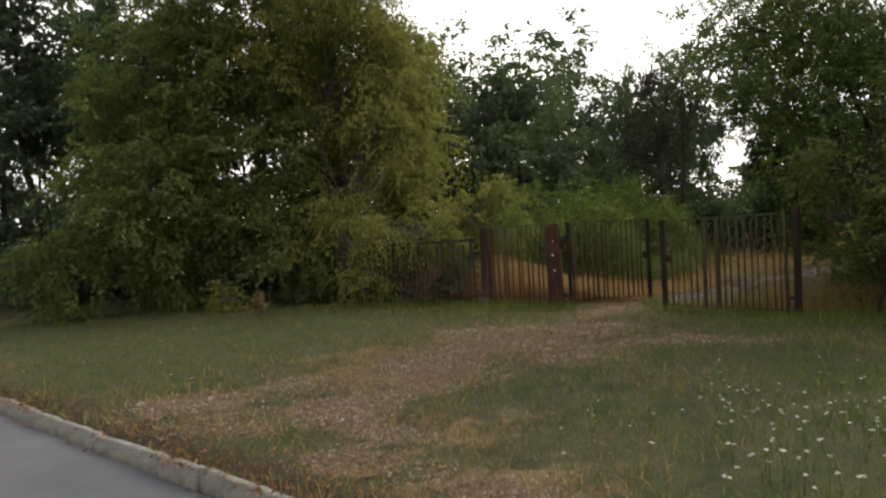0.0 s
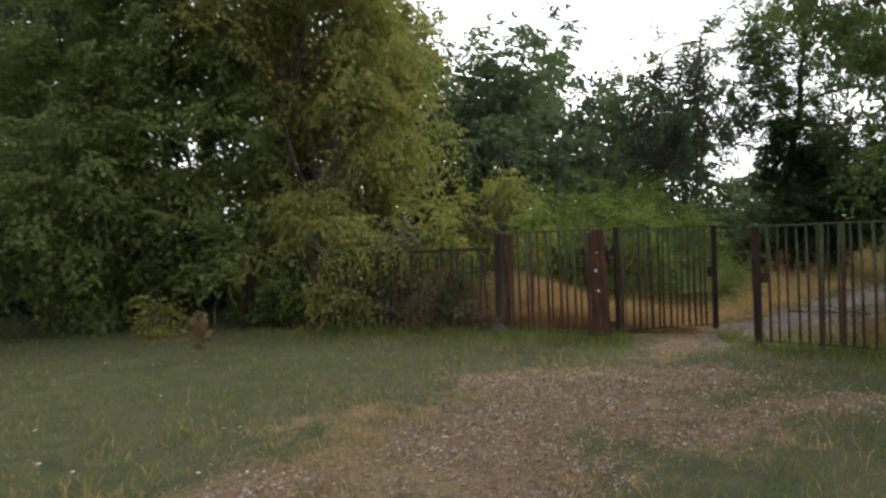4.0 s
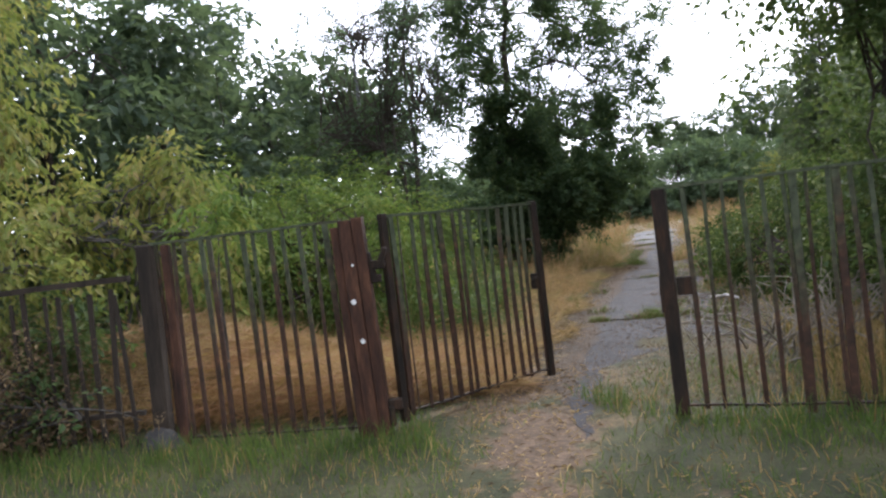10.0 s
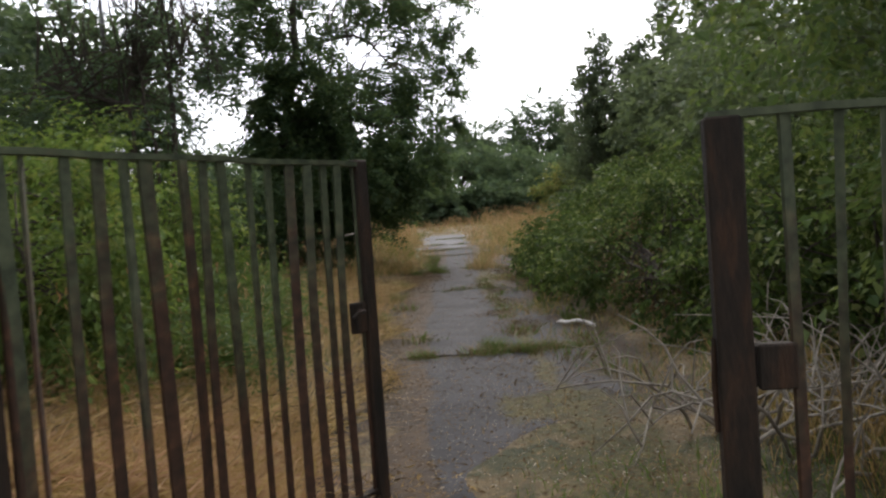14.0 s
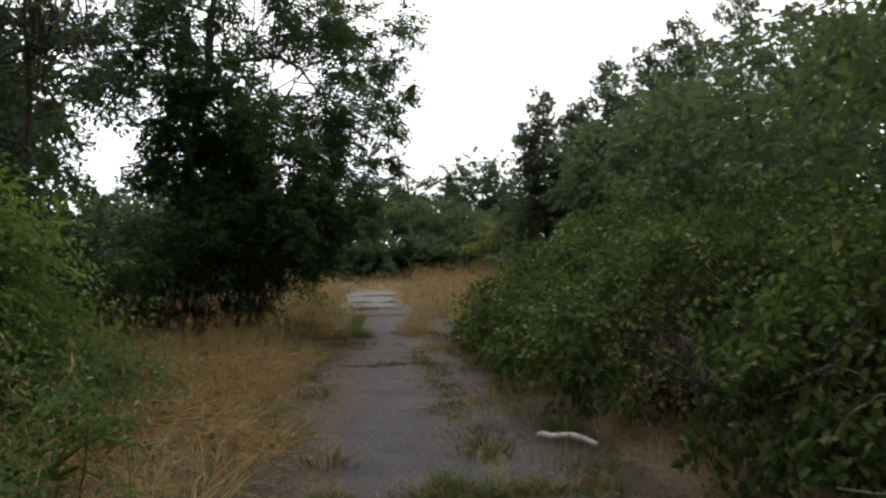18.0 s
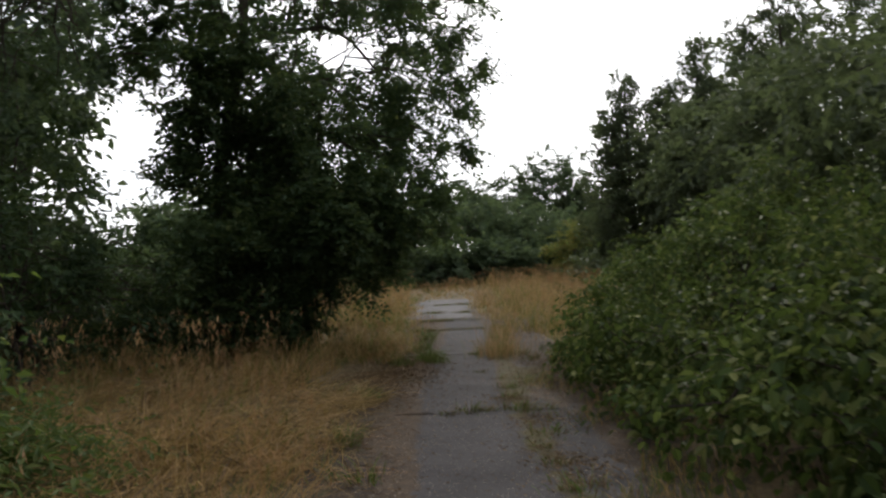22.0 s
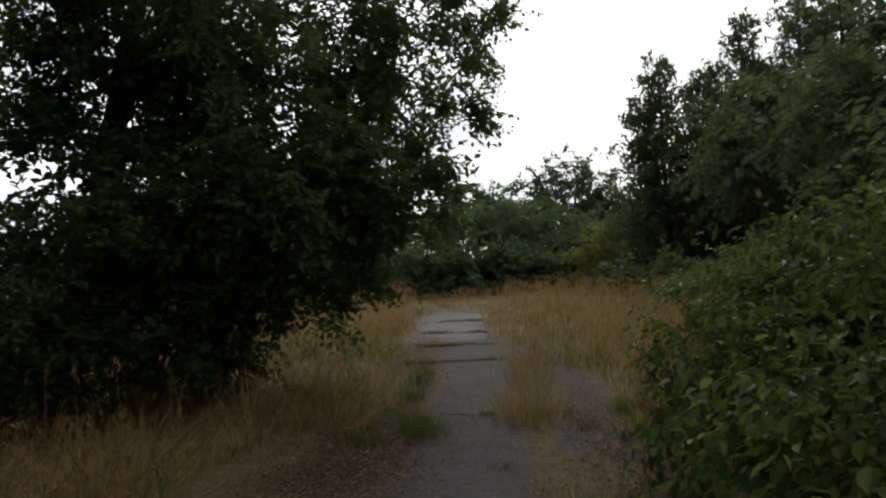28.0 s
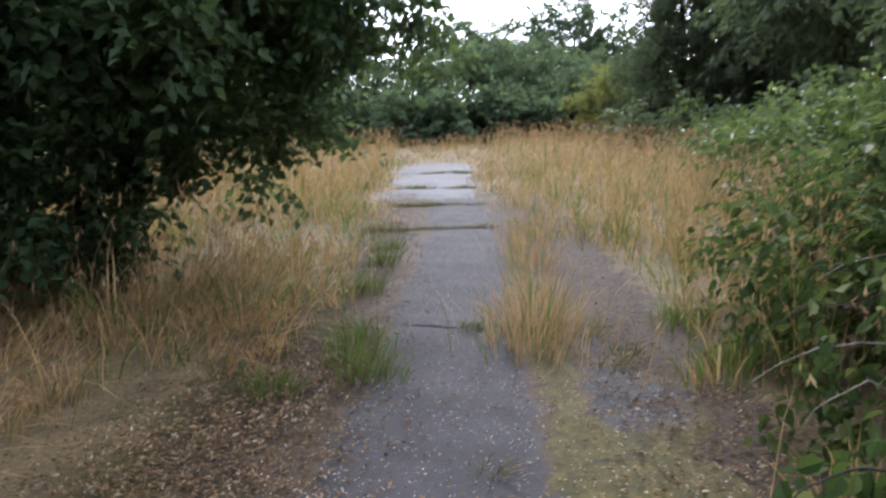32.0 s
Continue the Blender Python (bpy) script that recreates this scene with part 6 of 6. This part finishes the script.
def tufts():
    """Grass and weeds in the lane's joints and between its tracks."""
    r = np.random.default_rng(531)
    kinds = [tuft("grass_tuft", "green grass tuft growing beside the old lane", 601, 150, 0.085, 0.30, 0.22, 0.9),
             tuft("grass_tuft", "low mixed green and dry tuft in the lane's joint", 602, 90, 0.07, 0.13, 0.55, 1.1),
             tuft("dry_tuft", "tall loose dry tuft between the lane's tracks", 603, 110, 0.14, 0.52, 0.8, 0.6),
             tuft("grass_tuft", "small dry tuft on the mossy asphalt", 604, 55, 0.05, 0.13, 0.6, 1.2)]
    used = set()

    def put(kind, s, u, size=1.0):
        p, right = lane_at(s)
        x, y = p + right * u
        m = pose(float(x), float(y), float(gz([x], [y])[0]) + 0.012, 0, 0, r.random() * 360) @ Matrix.Diagonal((size, size, size, 1))
        if kind in used:
            copy_thing(kinds[kind], m)
        else:
            kinds[kind].matrix_basis = m
            used.add(kind)
    for kind, s, u, size in ((0, 19.55, -0.60, 1.2), (0, 19.85, -0.72, 1.15), (0, 20.4, -0.80, 1.1), (2, 20.35, 0.48, 1.35), (2, 20.6, 0.56, 1.15), (2, 20.1, 0.42, 0.95), (0, 19.3, -1.15, 0.9), (2, 21.0, 0.55, 1.0), (2, 20.7, 0.48, 0.75), (2, 21.6, 0.62, 0.8), (2, 23.2, 0.70, 1.0), (2, 23.6, 0.66, 0.8), (2, 24.6, 0.72, 0.9), (2, 25.6, 0.8, 0.9), (2, 22.4, 0.62, 0.7),
                             (1, 11.4, 0.50, 1.3), (1, 11.9, 0.55, 1.1), (1, 10.6, 0.52, 0.9), (3, 12.6, 0.5, 1.2), (3, 13.2, 0.48, 1.0), (1, 13.7, 0.62, 1.2), (3, 9.6, 0.6, 1.0), (1, 9.2, 0.55, 1.4), (1, 9.1, -0.68, 1.3), (3, 14.8, -0.3, 0.9), (1, 14.9, 0.5, 1.2), (3, 15.8, 0.5, 1.2), (1, 16.5, 0.55, 1.0), (3, 17.5, 0.5, 1.0), (3, 18.3, 0.15, 0.8),
                             (0, 16.0, -1.2, 0.9), (0, 13.6, -1.25, 0.9), (1, 12.4, -1.0, 1.4), (0, 11.0, -1.3, 0.8), (0, 22.2, -1.0, 1.1), (0, 23.4, -0.95, 1.1), (0, 24.4, -1.0, 1.0), (1, 7.6, 0.9, 1.3), (1, 6.8, 1.1, 1.4), (0, 17.2, 1.5, 0.9), (0, 16.8, 1.75, 0.8), (0, 19.9, 1.75, 1.0), (0, 21.0, 1.7, 1.0), (0, 10.0, 1.35, 0.8), (1, 8.6, 1.2, 1.3), (3, 19.9, 0.95, 1.1), (3, 20.2, 1.1, 1.2), (1, 20.6, 0.85, 1.1)):
        put(kind, s, u, size)
    for (a, b), (c, e) in zip(LANE_PANELS, LANE_PANELS[1:]):
        s = (b + c) / 2
        if s < 9:
            for j in range(34):
                u = (-0.62 if j < 7 else 0.10 if j < 20 else 0.48 if j < 28 else 0.95) + r.normal(0, 0.05 if j < 7 else 0.13)
                put((1, 3, 1, 0, 3)[j % 5], s + r.normal(0, 0.09), u, (1.0 if j % 5 != 3 else 0.6) * (0.55 + 0.75 * r.random()))
            continue
        for j in range(5 if s < 22 else 15):
            put((3, 1, 3)[j % 3], s + r.normal(0, 0.04), r.uniform(-1.4, 0.45) if s > 22 else r.uniform(-0.1, 1.0), 0.6 + 0.6 * r.random())


tufts()


def fallen_leaves():
    r = np.random.default_rng(541)
    n = 34000
    s = 3 + 28 * r.random(n)
    u = np.where(r.random(n) < 0.55, r.normal(-1.1, 0.33, n), r.normal(1.55, 0.55, n))
    u = np.where(r.random(n) < 0.10, r.normal(0.3, 0.5, n), u)
    p, right = lane_at(s)
    xy = p + right * u[:, None]
    at = on_ground(xy, 0.03 + 0.012)
    v, f = leaves(at, r.normal(0, 1, (n, 3)) * np.array([1, 1, 0.15]), r.normal(0, 0.3, (n, 3)) + np.array([0, 0, 1.0]), 0.016 + 0.030 * r.random(n) ** 2, 0.006 + 0.012 * r.random(n) ** 2)
    # thicker drifts beside the track near the clearing, and pale bits on the asphalt
    n2 = 17000
    s2 = r.normal(18.2, 1.5, n2)
    u2 = np.where(r.random(n2) < 0.72, r.normal(-1.25, 0.42, n2), r.normal(1.25, 0.35, n2))
    p2, right2 = lane_at(s2)
    at2 = on_ground(p2 + right2 * u2[:, None], 0.036)
    piece2 = leaves(at2, r.normal(0, 1, (n2, 3)) * np.array([1, 1, 0.2]), r.normal(0, 0.4, (n2, 3)) + np.array([0, 0, 1.0]), 0.014 + 0.034 * r.random(n2), 0.007 + 0.012 * r.random(n2))
    n4 = 6500
    s4 = 2.6 + 5.4 * r.random(n4)
    p4, right4 = lane_at(s4)
    at4 = on_ground(p4 + right4 * r.normal(0.5, 0.75, n4)[:, None], 0.03)
    piece4 = leaves(at4, r.normal(0, 1, (n4, 3)) * np.array([1, 1, 0.2]), r.normal(0, 0.4, (n4, 3)) + np.array([0, 0, 1.0]), 0.012 + 0.035 * r.random(n4) ** 2, 0.005 + 0.012 * r.random(n4))
    n5 = 7000
    s5 = 8.4 + 8.6 * r.random(n5)
    u5 = r.normal(0.55, 0.17, n5) + 0.12 * np.sin(s5 * 2.7)
    thick = 0.45 + 0.55 * np.sin(s5 * 4.1 + 1.3 * np.sin(s5 * 1.7)) > r.random(n5)
    s5, u5 = s5[thick], u5[thick]
    n5 = len(s5)
    p5, right5 = lane_at(s5)
    at5 = on_ground(p5 + right5 * u5[:, None], 0.036)
    piece5 = leaves(at5, r.normal(0, 1, (n5, 3)) * np.array([1, 1, 0.2]), r.normal(0, 0.4, (n5, 3)) + np.array([0, 0, 1.0]), 0.014 + 0.036 * r.random(n5), 0.007 + 0.012 * r.random(n5))
    v, f = joined([(v, f), piece2, piece4, piece5])
    n3 = 13000
    s3 = 4 + 22 * r.random(n3)
    p3, right3 = lane_at(s3)
    at3 = on_ground(p3 + right3 * r.uniform(-1.0, 1.2, n3)[:, None], 0.034)
    specks = leaves(at3, r.normal(0, 1, (n3, 3)) * np.array([1, 1, 0.1]), r.normal(0, 0.2, (n3, 3)) + np.array([0, 0, 1.0]), 0.008 + 0.012 * r.random(n3), 0.005 + 0.005 * r.random(n3))
    tagged(new("pale_specks", mesh_of("pale_specks", *specks, M_SPECK)), "pale dry leaf bits strewn on the asphalt", "leaf litter", kind="stuff")
    tagged(new("leaf_litter", mesh_of("leaf_litter", v, f, M_LITTER)), "brown and pale leaf litter strewn over the lane", "leaf litter", kind="stuff")
    n = 3000
    a = -14 + 17 * r.random(n)
    d = KERB_D + np.abs(r.normal(0, 0.55, n)) - 0.25
    xy = np.column_stack([KERB_N[0] * d + KERB_N[1] * a, KERB_N[1] * d - KERB_N[0] * a])
    xy = xy[wave(xy[:, 0], xy[:, 1], 2.2, 3.0) > -0.15]
    n = len(xy)
    dd = kerb_distance(xy[:, 0], xy[:, 1])
    z = np.where(dd < -0.2, -0.25, np.where(dd < 0.0, -0.115, ground_z(xy[:, 0], xy[:, 1]) + 0.02))
    v, f = leaves(np.column_stack([xy, z]), r.normal(0, 1, (n, 3)) * np.array([1, 1, 0.2]), r.normal(0, 0.4, (n, 3)) + np.array([0, 0, 1.0]), 0.03 + 0.05 * r.random(n) ** 2, 0.018 + 0.03 * r.random(n) ** 2)
    tagged(new("kerbside_leaves", mesh_of("kerbside_leaves", v, f, M_RED_LITTER)), "reddish fallen leaves gathered along the kerb", "leaf litter", kind="stuff")


fallen_leaves()


def lying_stalks(name, xy, lift, long, wide, label, seed, mat, head=0.4):
    """Flattened stalks lying over one another."""
    r = np.random.default_rng(seed)
    n = len(xy)
    at = on_ground(xy) + np.column_stack([np.zeros(n), np.zeros(n), lift * r.random(n) + 0.02])
    a = head + r.normal(0, 0.8, n) + 1.2 * wave(xy[:, 0], xy[:, 1], 0.9, 3.0)
    al = np.column_stack([np.cos(a), np.sin(a), r.normal(0.08, 0.34, n)])
    v, f = leaves(at, al, r.normal(0, 1, (n, 3)) + np.array([0, 0, 0.6]), long * (0.5 + r.random(n)), wide, 0.0)
    tagged(new(name, mesh_of(name, v, f, mat, np.repeat((r.random(n) < 0.5).astype(int), 2))), label, "dead grass", kind="stuff")


def straw_heap():
    r = np.random.default_rng(551)
    n = 34000
    xy = np.column_stack([r.uniform(-4.5, 0.9, n), r.uniform(16.2, 21.0, n)])
    x, y = xy[:, 0], xy[:, 1]
    keep = (y > 16.1 - 0.42 * (x + 1.4)) & ((x < 0.2) | (y > 17.2)) & (x < 0.2 + 0.35 * (y - 16.5))
    xy = xy[keep]
    h = 0.42 * np.clip(0.6 + 0.6 * wave(xy[:, 0], xy[:, 1], 1.4, 7.0), 0, 1.2) * smooth01(0.6, -0.6, xy[:, 0])
    lying_stalks("dead_stalks", xy, h, 0.55, 0.012, "flattened heap of dead straw-coloured stalks", 552, [G_STRAW, G_SEED])
    xy, r = scatter(110000, -1, 10, 17, 31, 553)
    s, u = lane_coords(xy[:, 0], xy[:, 1])
    keep = (u < -1.0 + 0.15 * np.sin(s * 2)) & (u > -4.6) & ((np.abs(s - 18.0) > 1.7) | (u < -2.3)) & (s < 15.5 + 2 * r.random(len(xy))) & (r.random(len(xy)) < 0.20 + 0.4 * wave(xy[:, 0], xy[:, 1], 1.6, 2.0))
    xy, u = xy[keep], u[keep]
    lying_stalks("matted_grass", xy, 0.05 + 0.30 * smooth01(-1.1, -2.2, u), 0.55, 0.010, "matted lying dry grass beside the lane", 554, [G_STRAW, G_BROWN])


straw_heap()


def sticks():
    r = np.random.default_rng(561)
    stick = tagged(new("birch_stick", mesh_of("birch_stick", *tube(bent((0, -0.27, 0.02), (0, 0.27, 0.035), 0.02, 7, r), [0.022, 0.026, 0.025, 0.026, 0.024, 0.022, 0.016], 8), M_BIRCH, smooth=True)), "white peeled birch stick lying on the lane", "stick")
    stick.matrix_basis = pose(5.02, 20.25, float(gz([5.02], [20.25])[0]) + 0.022, 0, 0, 18)
    for k in range(22):
        p, right = lane_at(14.85 + r.normal(0, 0.06) if k < 10 else r.uniform(5, 22))
        x, y = p + right * (r.uniform(-0.7, 0.7) if k < 10 else r.choice((-0.95, 1.3)) + r.normal(0, 0.2))
        L, a = 0.06 + 0.16 * r.random(), r.random() * 6.28
        twig = tagged(new("fallen_twig", mesh_of("fallen_twig", *tube(bent((0, 0, 0.006), (math.cos(a) * L, math.sin(a) * L, 0.012), 0.06, 6, r, 0.06), np.linspace(0.006, 0.003, 6), 6), M_BARK, smooth=True)), "short dark fallen twig lying on the lane", "twig", "fallen twigs")
        twig.location = (x, y, float(gz([x], [y])[0]) + 0.02)
    for k in range(34):
        x, y = 2.3 + 1.4 * r.random(), 15.1 + 1.3 * r.random()
        z = float(gz([x], [y])[0])
        L = 0.5 + 0.8 * r.random()
        a = r.random() * 6.28
        pts = bent((0, 0, 0.02), (math.cos(a) * L, math.sin(a) * L, 0.05 + 0.45 * r.random()), 0.16, 8, r)
        root = tagged(new("dead_branch"), "bare grey dead branch lying behind the gate leaf", "branch", "dead branches")
        root.location = (x, y, z)
        part("stem", mesh_of("stem", *tube(pts, np.linspace(0.013, 0.004, 8), 6), M_STICK, smooth=True), root)
        for j in range(3):
            b = pts[2 + j * 2]
            e = b + np.array([r.normal(0, 0.3), r.normal(0, 0.3), 0.15 + 0.3 * r.random()])
            part("twig", mesh_of("twig", *tube(bent(b, e, 0.15, 5, r), np.linspace(0.007, 0.003, 5), 5), M_STICK, smooth=True), root)


sticks()


def flower(name, petal_mat, label, seed, head, stalk):
    """One flowering stalk with a small flat cluster of petals."""
    r = np.random.default_rng(seed)
    root = tagged(new(name), label, "flower", name)
    part("stalk", mesh_of("stalk", *tube(bent((0, 0, 0), (0.03, 0.02, stalk), 0.0, 5, r), np.linspace(0.004, 0.002, 5), 4), G_GREEN), root)
    n = 26
    a = np.arange(n) * 2.4
    rr = head * np.sqrt(np.arange(n) / n)
    at = np.column_stack([0.03 + np.cos(a) * rr, 0.02 + np.sin(a) * rr, stalk + 0.006 * r.random(n)])
    v, f = leaves(at, np.column_stack([np.cos(a), np.sin(a), np.full(n, 0.2)]), np.tile([0, 0, 1.0], (n, 1)), head * 0.55, head * 0.40)
    part("petals", mesh_of("petals", v, f, petal_mat), root)
    return root


def flowers():
    r = np.random.default_rng(571)
    def spread(first, places):
        for k, (x, y) in enumerate(places):
            z = float(gz([x], [y])[0])
            m = pose(x, y, z, r.normal(0, 6), r.normal(0, 6), r.random() * 360)
            if k:
                copy_thing(first, m)
            else:
                first.matrix_basis = m
    for k, h in enumerate((0.16, 0.26)):
        n = 75
        spread(flower("yarrow", M_PETAL, "white flat-headed wildflower in the verge grass", 580 + k, 0.015, h), np.column_stack([r.normal(1.35, 0.75, n), r.normal(6.1, 1.0, n)]))
    spread(flower("clover", M_PETAL, "small white flower in the grass", 584, 0.016, 0.12), np.column_stack([r.uniform(-9, -2, 26), r.uniform(8.5, 14, 26)]))
    spread(flower("chicory", M_BLUE, "blue wildflower in the verge grass", 583, 0.020, 0.22), np.column_stack([r.uniform(-6.2, -3.6, 14), r.uniform(12.0, 15.4, 14)]))


flowers()
